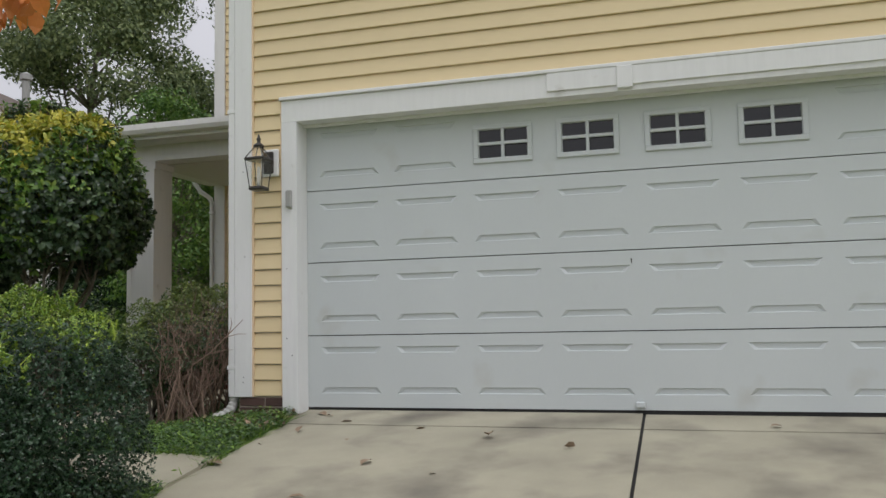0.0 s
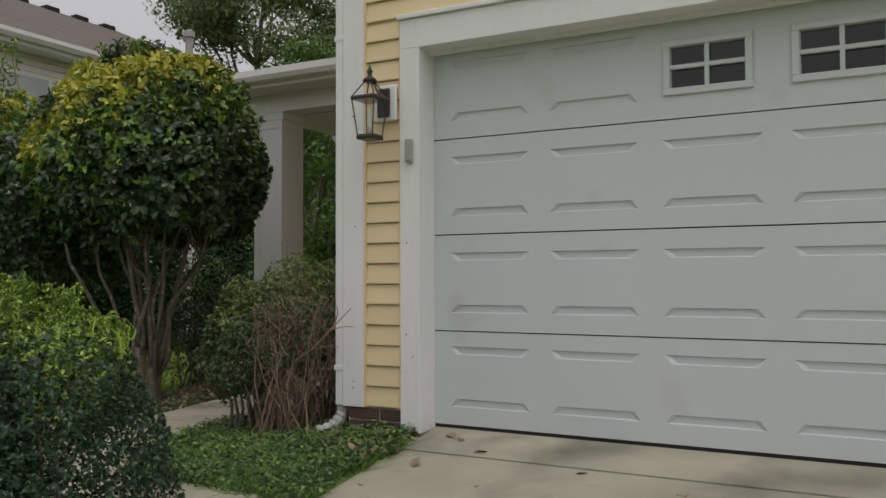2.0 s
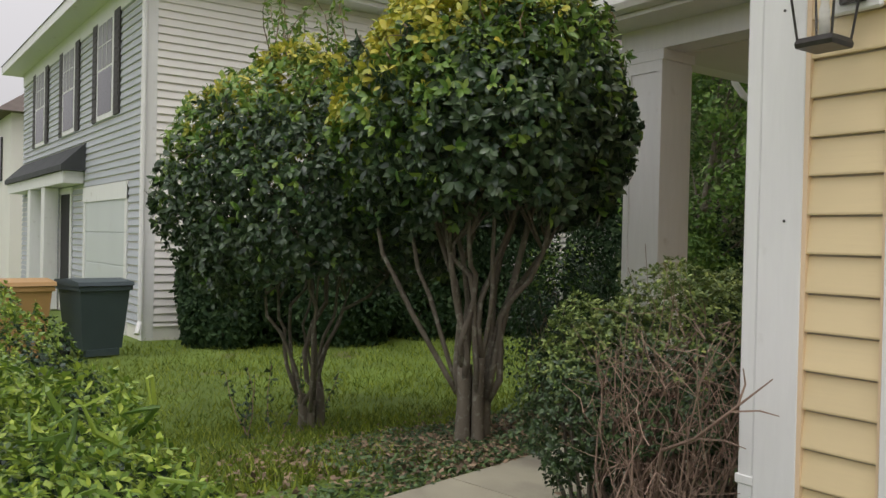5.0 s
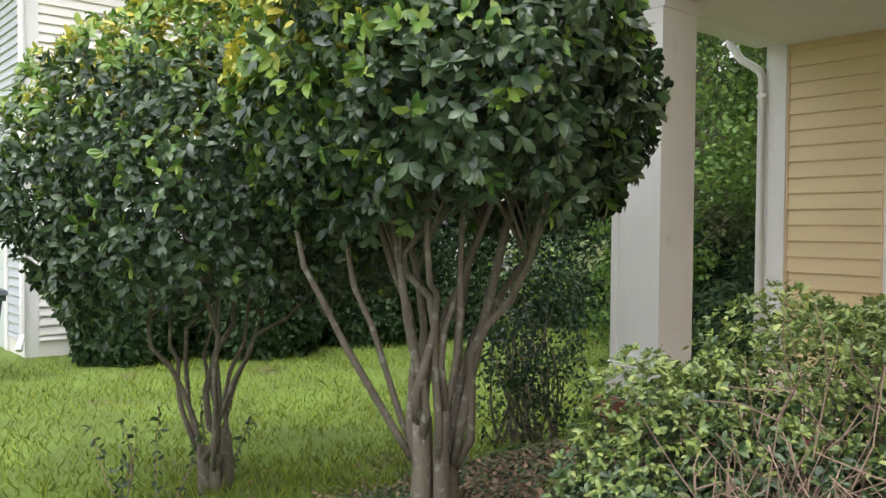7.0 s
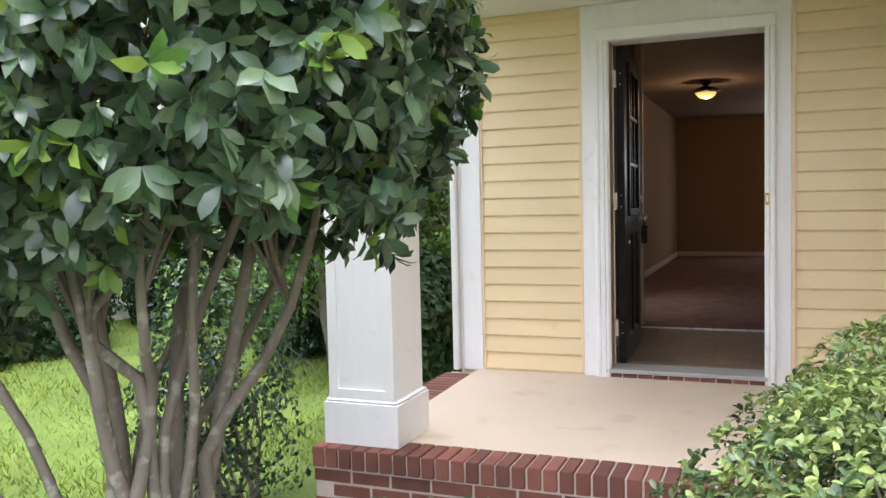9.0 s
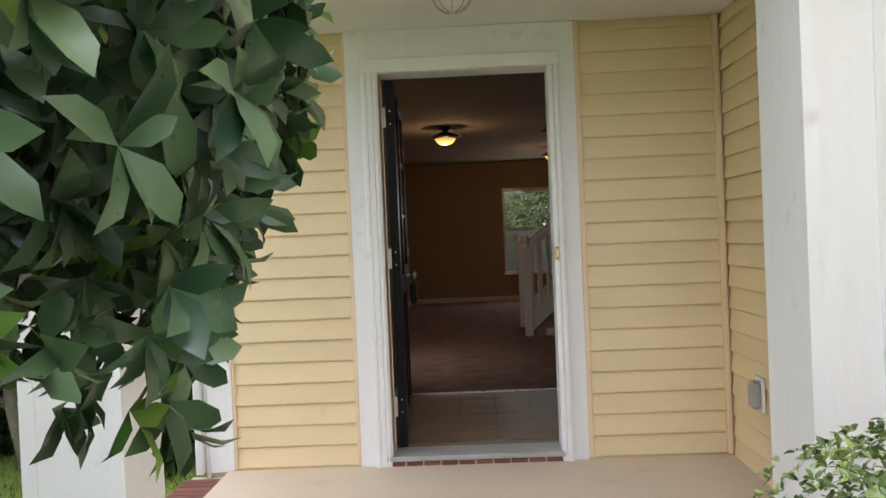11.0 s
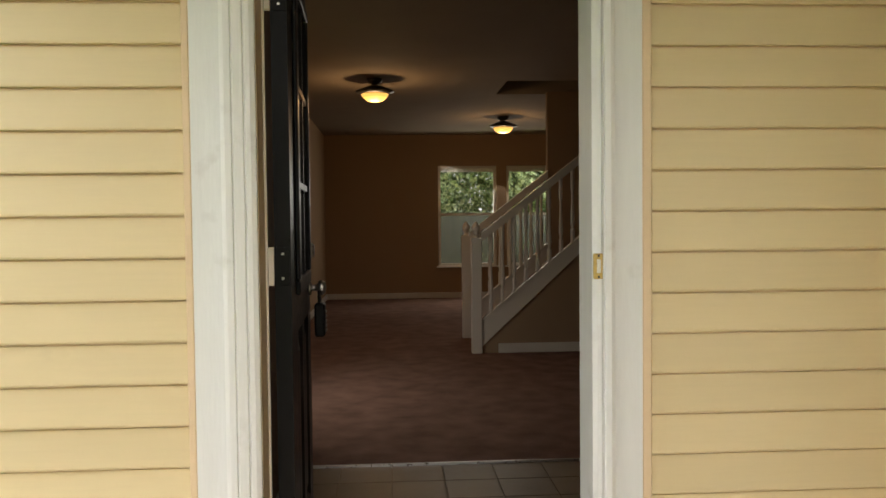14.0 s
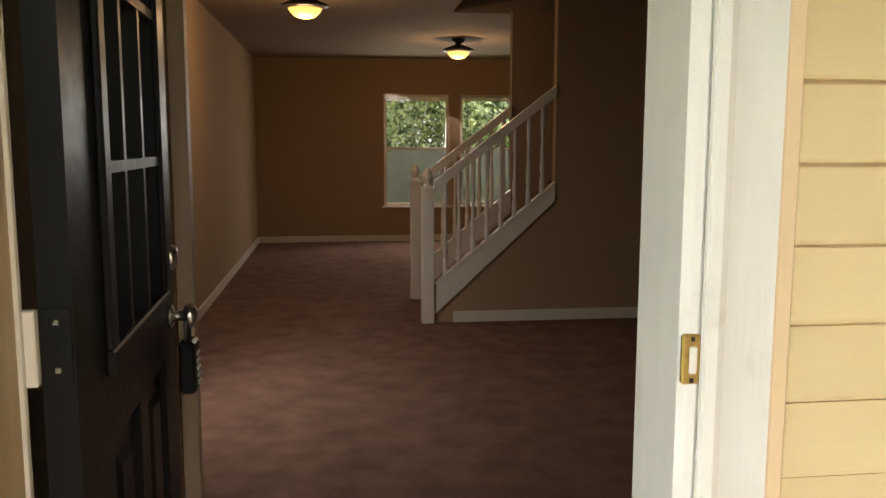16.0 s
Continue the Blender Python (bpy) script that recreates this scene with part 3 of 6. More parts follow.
# ---- porch ----
PY, PX0, PX1 = 2.30, -3.40, -0.45      # front face, outer side, garage side
RL = 0.100                              # top of the rowlock course


def porch_z(y):
    return 0.098 + 0.027 * (y - 2.5) / 1.6


bm = bmesh.new()
prism(bm, ((2.505, -0.3), (4.155, -0.3), (4.155, porch_z(4.155)), (2.505, porch_z(2.5))), "x", PX0 + 0.215, PX1)
part("floor_porch", bm, PORCHC, None, "smooth beige painted concrete porch floor", "structure")
wall_pf = part("wall_porch_footing", bx(PX0 + 0.012, PX1, PY + 0.014, 2.503, -0.4, RL - 0.012), MORTAR, None, "mortared brick porch footing", "structure")
wall_ps = part("wall_porch_footing_side", bx(PX0 + 0.014, PX0 + 0.21, 2.503, 4.155, -0.5, RL - 0.008), MORTAR, None, "mortared brick footing along the porch side", "structure")

# main house front wall with the door opening
HY, DX0, DX1, DZ0, DZ1 = 4.155, -2.286, -1.375, 0.178, 2.235
bm = bmesh.new()
box(bm, -3.30, DX0 - 0.03, HY, 4.32, -0.5, 6.4)
box(bm, DX1 + 0.03, -0.3, HY, 4.32, -0.5, 6.4)
box(bm, DX0 - 0.03, DX1 + 0.03, HY, 4.32, DZ1 + 0.03, 6.4)
box(bm, DX0 - 0.03, DX1 + 0.03, HY + 0.02, 4.32, -0.5, DZ0 - 0.03)
wall_house = part("wall_house_front", bm, SIDTRIM, None, "cream vinyl-sided house front wall with the entrance", "structure")
siding(wall_house, -3.133, -2.477, HY, 0.125, 2.465, "-y", offset=0.135)
siding(wall_house, -1.207, -0.501, HY, 0.125, 2.465, "-y", offset=0.135)
siding(wall_house, -3.14, -0.47, HY, 2.9, 6.4, "-y", offset=0.135)
part("trim", bx(-3.285, -3.147, HY - 0.028, HY, 0.12, 6.4, 0.003), WHITE, None, "wide white painted corner board with wood grain", "structure")
part("trim", bx(-3.306, -3.286, HY - 0.026, HY + 0.20, 0.0, 6.4, 0.003), WHITE, None, "white corner board return", "structure")
part("trim", bx(-3.146, -3.132, HY - 0.022, HY, 0.13, 2.465), SIDTRIM, None, "narrow cream channel", "structure")
part("trim", bx(-2.478, -2.4585, HY - 0.024, HY, 0.13, 2.465, 0.003), SIDTRIM, None, "narrow cream channel", "structure")
part("trim", bx(-1.232, -1.206, HY - 0.024, HY, 0.13, 2.465, 0.003), SIDTRIM, None, "narrow cream channel", "structure")
part("trim", bx(-0.500, -0.4695, HY - 0.034, HY, 0.13, 2.465, 0.004), SIDTRIM, None, "cream inside corner post", "structure")
# door surround: a flat white board with a moulded casing on it
bm = bmesh.new()
box(bm, -2.458, DX0 - 0.045, HY - 0.024, HY, 0.125, 2.468)
box(bm, DX1 + 0.045, -1.2325, HY - 0.024, HY, 0.125, 2.468)
box(bm, DX0 - 0.045, DX1 + 0.045, HY - 0.024, HY, DZ1 + 0.02, 2.468)
part("door_surround", bm, WHITE, None, "flat white boards around the entrance", "structure")
for nm, r in (("trim", (-2.375, DX0 + 0.002, 0.125, DZ1 + 0.075)), ("trim", (DX1 - 0.002, -1.315, 0.125, DZ1 + 0.075))):
    bm = bmesh.new()
    outline = [(r[0], HY - 0.025), (r[0], HY - 0.046), (r[0] + 0.012, HY - 0.052), (r[0] + 0.028, HY - 0.051), (r[0] + 0.031, HY - 0.046), (r[0] + 0.036, HY - 0.050), (r[1] - 0.032, HY - 0.047), (r[1] - 0.029, HY - 0.041), (r[1] - 0.023, HY - 0.046), (r[1] - 0.012, HY - 0.044), (r[1], HY - 0.036), (r[1], HY + 0.12), (r[0] + 0.05, HY + 0.12), (r[0] + 0.05, HY - 0.025)]
    if r[0] > -2:
        outline = [(-u + r[0] + r[1], v) for u, v in outline][::-1]
    prism(bm, outline, "z", r[2], DZ1 + 0.002)
    part(nm, bm, WHITE, None, "moulded white door casing and jamb", "structure")
part("trim", bx(-2.375, -1.315, HY - 0.048, HY - 0.0245, DZ1 + 0.002, DZ1 + 0.078, 0.004), WHITE, None, "moulded white head casing", "structure")
part("trim", bx(DX0, DX1, HY - 0.0245, HY + 0.15, DZ1, DZ1 + 0.03), WHITE, None, "white head jamb", "structure")
part("trim", bx(DX0 - 0.05, DX1 + 0.05, HY - 0.045, 4.32, DZ0 - 0.028, DZ0, 0.004), GREYP, None, "worn grey aluminium threshold", "structure")
wall_th = part("wall_threshold", bx(DX0 - 0.03, DX1 + 0.05, HY - 0.028, HY + 0.02, 0.10, DZ0 - 0.03), MORTAR, None, "mortar bed under the threshold", "structure")

JAMB = mat("stained_brown_jamb", (0.40, 0.29, 0.17), 0.5, var=0.2, scale=5, stretch=(5, 5, 0.5))
part("trim", bx(DX0 + 0.0005, DX0 + 0.004, HY - 0.018, HY + 0.085, DZ0, DZ1 - 0.002), JAMB, None, "stained brown jamb lining", "structure")
part("trim", bx(DX0 + 0.0005, DX0 + 0.010, HY + 0.086, HY + 0.098, DZ0, DZ1 - 0.002, 0.001), INWHITE, None, "white weather strip in the jamb", "structure")

# beam, porch ceiling, eave and roof
part("trim", bx(-3.40, PX1, 2.39, 2.62, 2.482, 2.70, 0.003), WHITE, None, "white porch beam", "structure")
part("trim", bx(-3.40, -3.17, 2.62, HY, 2.482, 2.70, 0.003), WHITE, None, "white side beam of the porch", "structure")
part("ceiling_porch", bx(-3.17, PX1, 2.62, HY, 2.470, 2.50), CEIL, None, "flat white painted porch ceiling", "structure")
part("trim", bx(-3.60, PX1, 2.09, 2.39, 2.66, 2.68), WHITE, None, "white eave soffit", "structure")
part("trim", bx(-3.60, PX1, 2.07, 2.09, 2.655, 2.79, 0.002), WHITE, None, "white fascia board", "structure")
bm = bmesh.new()
prism(bm, ((2.068, 2.69), (2.03, 2.685), (1.98, 2.70), (1.955, 2.74), (1.955, 2.80), (1.965, 2.80), (1.968, 2.745), (1.99, 2.715), (2.03, 2.70), (2.062, 2.705), (2.062, 2.80), (2.068, 2.80)), "x", -3.62, -0.50)
part("gutter", bm, WHITE, None, "white K-style gutter along the porch eave", "structure")
bm = bmesh.new()
prism(bm, ((1.99, 2.80), (HY, 3.36), (HY, 3.30), (1.99, 2.775)), "x", -3.62, PX1)
part("roof_porch", bm, SHINGLE, None, "low brown shingled porch roof", "structure")
bm = bmesh.new()
prism(bm, ((2.09, 2.68), (2.09, 2.78), (HY, 3.29), (HY, 2.68)), "x", -3.60, -3.585)
part("trim", bm, WHITE, None, "white gable end of the porch roof", "structure")


def column(x0, x1, y0, y1, label):
    c = thing("porch_column", ((x0 + x1) / 2, (y0 + y1) / 2, RL), label, "porch column", "porch columns")
    bm = bx(x0 + 0.012, x1 - 0.012, y0 + 0.012, y1 - 0.012, RL, 2.482)
    part("shaft", bm, WHITE, c, "white boxed shaft")
    bm = bmesh.new()
    for a, b, z0, z1 in ((x0 + 0.012, x0 + 0.062, RL + 0.2, 2.40), (x1 - 0.062, x1 - 0.012, RL + 0.2, 2.40), (x0 + 0.062, x1 - 0.062, RL + 0.2, RL + 0.27), (x0 + 0.062, x1 - 0.062, 2.32, 2.40)):
        box(bm, a, b, y0, y0 + 0.0115, z0, z1)
    part("panel_moulding", bm, WHITE, c, "raised white frame round the sunken panel")
    bm = bx(x0 - 0.012, x1 + 0.012, y0 - 0.012, y1 + 0.012, RL + 0.001, RL + 0.205, 0.002)
    part("plinth", bm, WHITE, c, "rough-sawn white plinth")
    part("plinth_cap", bx(x0 - 0.006, x1 + 0.006, y0 - 0.006, y1 + 0.006, RL + 0.206, RL + 0.222, 0.006), WHITE, c)
    part("capital", bx(x0 - 0.004, x1 + 0.004, y0 - 0.004, y1 + 0.004, 2.40, 2.480, 0.004), WHITE, c, "flat white capital")
    return c


column(-3.355, -2.984, 2.385, 2.74, "white boxed porch column on the brick footing at the open corner")
column(-0.77, -0.467, 2.350, 2.75, "white boxed porch column standing against the garage wall")

# porch ceiling light
pl = thing("ceiling_light", (-1.86, 3.47, 2.40), "small round caged porch light on the white ceiling", "ceiling light")
part("base", turned(bmesh.new(), -1.86, 3.47, [(0.09, 2.445), (0.10, 2.455), (0.10, 2.469)], 20), WHITE, pl, smooth=True)
part("globe", turned(bmesh.new(), -1.86, 3.47, [(0.02, 2.375), (0.05, 2.385), (0.07, 2.41), (0.078, 2.444)], 16), FROST, pl, "frosted glass globe", smooth=True)
bm = bmesh.new()
for i in range(8):
    a = math.pi * i / 4
    tube(bm, [(-1.86 + r * math.cos(a), 3.47 + r * math.sin(a), z) for r, z in ((0.088, 2.444), (0.08, 2.405), (0.055, 2.375), (0.015, 2.362))], 0.003, 4)
part("cage", bm, GREYP, pl, "thin metal cage")

ds2 = thing("downspout", (-3.35, HY - 0.04, 0.1), "white ribbed downspout running down beside the porch corner board", "downspout")
part("pipe", bx(-3.352, -3.308, HY - 0.062, HY - 0.004, 0.12, 2.23, 0.006), WHITE, ds2, "white pipe")
for k in range(3):
    part("rib", bx(-3.345 + 0.012 * k, -3.339 + 0.012 * k, HY - 0.066, HY - 0.0625, 0.12, 2.22), WHITE, ds2, "pressed rib along the pipe")
part("elbow", tube(bmesh.new(), [(-3.33, HY - 0.033, 2.20), (-3.332, HY - 0.033, 2.25), (-3.35, HY - 0.036, 2.30), (-3.40, HY - 0.05, 2.345), (-3.48, HY - 0.07, 2.40), (-3.56, HY - 0.09, 2.52), (-3.58, HY - 0.10, 2.66)], 0.030, 10), WHITE, ds2, "curved white elbow")
part("strap", bx(-3.356, -3.285, HY - 0.070, HY - 0.0285, 2.10, 2.13, 0.002), WHITE, ds2)

# covered outlet on the garage side wall
ou = thing("outdoor_outlet", (-0.47, 3.67, 0.53), "weatherproof outlet cover on the cream siding by the inside corner", "outlet")
part("plate", bx(-0.480, -0.468, 3.62, 3.72, 0.45, 0.62, 0.003), WHITE, ou, "worn white plate")
part("cover", bx(-0.525, -0.4805, 3.635, 3.705, 0.47, 0.60, 0.012), GREYP, ou, "smoky plastic bubble cover")

# door bell
be = thing("doorbell", (-1.362, HY - 0.05, 1.238), "worn brass doorbell on the white door casing", "doorbell")
part("plate", bx(-1.376, -1.349, HY - 0.050, HY - 0.040, 1.202, 1.272, 0.003), BRASS, be)
part("button", bx(-1.368, -1.357, HY - 0.056, HY - 0.0505, 1.218, 1.256, 0.002), FROST, be, "yellowed button")
for z in (1.208, 1.266):
    part("screw", turned(bmesh.new(), -1.362, HY - 0.0505, [(0.003, z - 0.003), (0.003, z + 0.003)], 6), BLACKM, be)

# ---- front door, opened inward ----
door = thing("front_door", (-2.215, 4.275, DZ0), "black panelled front door with nine lights, standing wide open", "door")
XA, XB = -2.262, -2.215
door.rotation_euler = (0, 0, radians(2.3))
GZ0, GZ1, GA, GB = 1.17, 2.12, 4.48, 5.01
bm = bmesh.new()
for a, b, z0, z1 in ((4.275, GA, DZ0 + 0.01, 2.225), (GB, 5.168, DZ0 + 0.01, 2.225), (GA, GB, GZ1, 2.225), (GA, GB, 1.02, GZ0), (GA, GB, DZ0 + 0.01, 0.33), (4.705, 4.785, 0.33, 1.02)):
    box(bm, XA, XB, a, b, z0, z1)
part("leaf", bm, BLACKD, door, "black painted stiles and rails")
for a, b in ((GA, 4.705), (4.785, GB)):
    bm = bmesh.new()
    first, last = ring_panel(bm, a, b, 0.33, 1.02, 0, [(0.02, 0.012), (0.05, 0.012), (0.07, 0.004)])
    bm.faces.new(last)
    bmesh.ops.transform(bm, matrix=Matrix(((0, -1, 0, XB - 0.0005), (1, 0, 0, 0), (0, 0, 1, 0), (0, 0, 0, 1))), verts=bm.verts)
    part("panel", bm, BLACKD, door, "raised lower panel")
bm = bmesh.new()
for a, b, z0, z1 in ((GA - 0.03, GB + 0.03, GZ0 - 0.03, GZ0 + 0.015), (GA - 0.03, GB + 0.03, GZ1 - 0.015, GZ1 + 0.03), (GA - 0.03, GA + 0.015, GZ0 + 0.015, GZ1 - 0.015), (GB - 0.015, GB + 0.03, GZ0 + 0.015, GZ1 - 0.015)):
    box(bm, XB, XB + 0.014, a, b, z0, z1, 0.004)
part("light_frame", bm, BLACKD, door, "raised black frame round the glass")
bm = bmesh.new()
for i in (1, 2):
    y = GA + (GB - GA) * i / 3
    z = GZ0 + (GZ1 - GZ0) * i / 3
    box(bm, XA + 0.004, XB + 0.004, y - 0.010, y + 0.010, GZ0, GZ1)
    box(bm, XA + 0.006, XB + 0.006, GA, GB, z - 0.010, z + 0.010)
part("muntin", bm, BLACKD, door, "black glazing bars")
for i in range(3):
    for j in range(3):
        y0, y1 = GA + (GB - GA) * i / 3 + 0.010, GA + (GB - GA) * (i + 1) / 3 - 0.010
        z0, z1 = GZ0 + (GZ1 - GZ0) * j / 3 + 0.010, GZ0 + (GZ1 - GZ0) * (j + 1) / 3 - 0.010
        part("pane", bx(XA + 0.018, XA + 0.022, y0, y1, z0, z1), DOORPANE, door, "glass pane with a heightened reflection")
for z in (1.254, 1.110):
    bm = turned(bmesh.new(), 0, 0, [(0.028, 0.0), (0.028, 0.006), (0.012, 0.012), (0.012, 0.03), (0.026, 0.036), (0.030, 0.05), (0.022, 0.062), (0.004, 0.066)] if z < 1.2 else [(0.03, 0.0), (0.03, 0.012), (0.024, 0.022), (0.010, 0.024)], 16)
    bmesh.ops.transform(bm, matrix=pose(XB + 0.0005, 5.095, z, 0, 90, 0), verts=bm.verts)
    part("knob" if z < 1.2 else "deadbolt", bm, NICKEL, door, "brushed nickel knob" if z < 1.2 else "brushed nickel deadbolt", smooth=True)
for z in (0.42, 1.24, 2.02):
    part("hinge", bx(DX0 + 0.003, DX0 + 0.024, 4.255, 4.2740, z - 0.055, z + 0.055, 0.002), INWHITE, door, "white painted hinge knuckle")
    part("hinge_leaf", bx(XA + 0.002, XB - 0.003, 4.2705, 4.2745, z - 0.055, z + 0.055, 0.001), BLACKD, door, "black painted hinge leaf")
    for dz in (-0.035, 0.035):
        part("screw", bx(XA + 0.020, XA + 0.028, 4.2680, 4.2704, z + dz - 0.004, z + dz + 0.004, 0.001), NICKEL, door, "worn bright screw head")
LBX = XB - 0.033
lb = thing("lockbox", (LBX + 0.05, 5.095, 0.92), "black combination lockbox hanging from the door knob", "lockbox")
part("body", bx(LBX + 0.022, LBX + 0.062, 5.060, 5.130, 0.922, 1.052, 0.008), BLACKD, lb)
bm = bmesh.new()
tube(bm, [(LBX + 0.04, 5.072, 1.05), (LBX + 0.04, 5.072, 1.09), (LBX + 0.04, 5.082, 1.112), (LBX + 0.04, 5.095, 1.12), (LBX + 0.04, 5.108, 1.112), (LBX + 0.04, 5.118, 1.09), (LBX + 0.04, 5.118, 1.05)], 0.0055, 8)
part("shackle", bm, BLACKM, lb, smooth=True)
for i in range(5):
    part("dial", bx(LBX + 0.0625, LBX + 0.067, 5.078, 5.112, 0.940 + 0.018 * i, 0.951 + 0.018 * i, 0.002), GREYP, lb, "small grey number wheel")

# ---- interior ----
FZ, CZ, LXW, BY = 0.18, 2.62, -2.91, 14.225
part("floor_subfloor", bx(-3.2, 6.0, 4.32, 14.4, -0.1, FZ - 0.014), GROUT, None, "floor under the hall", "structure")
part("floor_carpet", bx(LXW, 6.0, 5.855, BY, FZ - 0.012, FZ + 0.006), CARPET, None, "worn brown carpet", "structure")
part("trim", bx(-2.42, 0.6, 5.84, 5.855, FZ - 0.012, FZ + 0.010), NICKEL, None, "thin metal carpet edge strip", "structure")
floor_tile = part("floor_tile", bx(-2.42, 0.6, 4.32, 5.84, FZ - 0.0135, FZ - 0.006), GROUT, None, "tiled entrance floor", "structure")
# ceiling with the stair opening
SX0, SX1, SY0, SY1 = -0.86, 3.5, 9.40, 10.22
bm = bmesh.new()
box(bm, LXW - 0.1, 6.0, 4.32, SY0, CZ, CZ + 0.25)
box(bm, LXW - 0.1, 6.0, SY1, 14.4, CZ, CZ + 0.25)
box(bm, LXW - 0.1, SX0, SY0, SY1, CZ, CZ + 0.25)
box(bm, SX1, 6.0, SY0, SY1, CZ, CZ + 0.25)
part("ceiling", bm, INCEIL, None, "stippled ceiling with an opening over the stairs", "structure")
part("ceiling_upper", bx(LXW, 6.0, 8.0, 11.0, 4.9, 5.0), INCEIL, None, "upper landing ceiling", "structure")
bm = bmesh.new()
box(bm, SX0 - 0.1, SX0, SY0 - 0.1, SY1 + 0.1, CZ + 0.25, 4.9)
box(bm, SX0, SX1, SY0 - 0.1, SY0, CZ + 0.25, 4.9)
box(bm, SX0, SX1, SY1, SY1 + 0.1, CZ + 0.25, 4.9)
box(bm, SX1, SX1 + 0.1, SY0 - 0.1, SY1 + 0.1, CZ + 0.25, 4.9)
part("wall_stairwell", bm, WALLP, None, "tan stairwell walls above the opening", "structure")
part("wall_entry", bx(-2.50, -2.40, 4.32, 6.23, FZ - 0.02, CZ), WALLP, None, "tan entry wall beside the open door", "structure")
part("wall_entry_return", bx(-3.15, -2.50, 6.13, 6.23, FZ - 0.02, CZ), WALLP, None, "tan return wall", "structure")
# left wall with a window opening
bm = bmesh.new()
box(bm, LXW - 0.12, LXW, 6.23, 6.75, FZ - 0.02, CZ)
box(bm, LXW - 0.12, LXW, 7.65, 14.3, FZ - 0.02, CZ)
box(bm, LXW - 0.12, LXW, 6.75, 7.65, FZ - 0.02, 0.85)
box(bm, LXW - 0.12, LXW, 6.75, 7.65, 2.15, CZ)
part("wall_left", bm, WALLP, None, "tan side wall with a window", "structure")
part("wall_house_side", bx(-3.35, LXW - 0.13, 4.32, 6.74, -0.5, 6.4), SIDTRIM, None, "cream outer side wall", "structure")
part("wall_house_side", bx(-3.35, LXW - 0.13, 7.66, 14.4, -0.5, 6.4), SIDTRIM, None, "cream outer side wall", "structure")
part("wall_right", bx(5.9, 6.0, 6.1, 14.3, FZ - 0.02, CZ), WALLP, None, "tan far side wall", "structure")
part("wall_right", bx(0.60, 0.70, 4.32, 6.1, FZ - 0.02, CZ), WALLP, None, "tan hall side wall", "structure")
part("wall_right", bx(0.70, 5.9, 6.1, 6.2, FZ - 0.02, CZ), WALLP, None, "tan wall behind the garage", "structure")
W1, W2, WZ0, WZ1 = (-1.23, -0.35), (-0.20, 0.68), 0.66, 2.16
bm = bmesh.new()
box(bm, LXW - 0.12, W1[0], BY, BY + 0.14, FZ - 0.02, CZ)
box(bm, W1[1], W2[0], BY, BY + 0.14, WZ0, WZ1)
box(bm, W2[1], 6.0, BY, BY + 0.14, FZ - 0.02, CZ)
box(bm, W1[0], W2[1], BY, BY + 0.14, FZ - 0.02, WZ0)
box(bm, W1[0], W2[1], BY, BY + 0.14, WZ1, CZ)
part("wall_back", bm, WALLP, None, "tan back wall with two windows", "structure")


def sash_window(x0, x1, y, z0, z1):
    w = thing("window", ((x0 + x1) / 2, y + 0.07, z0), "white double-hung window with a raised blind, daylight behind", "window", "back windows", "structure")
    bm = bmesh.new()
    t = 0.04
    for a, b, c, d in ((x0, x0 + t, z0, z1), (x1 - t, x1, z0, z1), (x0 + t, x1 - t, z0, z0 + t), (x0 + t, x1 - t, z1 - t, z1), (x0 + t, x1 - t, (z0 + z1) / 2 + 0.005, (z0 + z1) / 2 + 0.045)):
        box(bm, a, b, y + 0.05, y + 0.10, c, d)
    fr = part("window_frame", bm, INWHITE, w)
    zm = (z0 + z1) / 2
    part("pane", bx(x0 + t, x1 - t, y + 0.082, y + 0.086, zm + 0.045, z1 - t), PANE, w)
    part("pane", bx(x0 + t, x1 - t, y + 0.066, y + 0.070, z0 + t, zm + 0.005), PANE, w)
    part("insect_screen", bx(x0 + t, x1 - t, y + 0.094, y + 0.096, z0 + t, zm), SCREEN, w, "hazy grey insect screen")
    part("window_sill", bx(x0 - 0.03, x1 + 0.03, y - 0.04, y + 0.05, z0 - 0.02, z0 + 0.004, 0.004), INWHITE, w)
    bm = bmesh.new()
    for k in range(6):
        box(bm, x0 + 0.01, x1 - 0.01, y + 0.005, y + 0.045, z1 - 0.02 - 0.014 * k, z1 - 0.010 - 0.014 * k)
    part("blind", bm, INWHITE, w, "stacked white blind slats")


sash_window(*W1, BY, WZ0, WZ1)
sash_window(*W2, BY, WZ0, WZ1)
# baseboards
for r in ((LXW, 6.0, BY - 0.014, BY), (-1.00, 5.9, 9.089 - 0.014, 9.0885), (0.70, 5.9, 6.2, 6.214)):
    part("baseboard", bx(r[0], r[1], r[2], r[3], FZ + 0.006, FZ + 0.09, 0.003), INWHITE, None, "white baseboard", "structure")
for r in ((LXW, LXW + 0.014, 6.23, BY - 0.014), (-2.40, -2.386, 4.24, 6.244)):
    part("baseboard", bx(r[0], r[1], r[2], r[3], FZ + 0.006, FZ + 0.09, 0.003), INWHITE, None, "white baseboard", "structure")
part("baseboard", bx(-2.50, -2.386, 6.2305, 6.244, FZ + 0.006, FZ + 0.09), INWHITE, None, "white baseboard", "structure")
part("trim", bx(-2.395, -2.340, 5.96, 6.02, FZ, CZ), TANTRIM, None, "casing edge on the entry wall, coloured tan for the warm light", "structure")

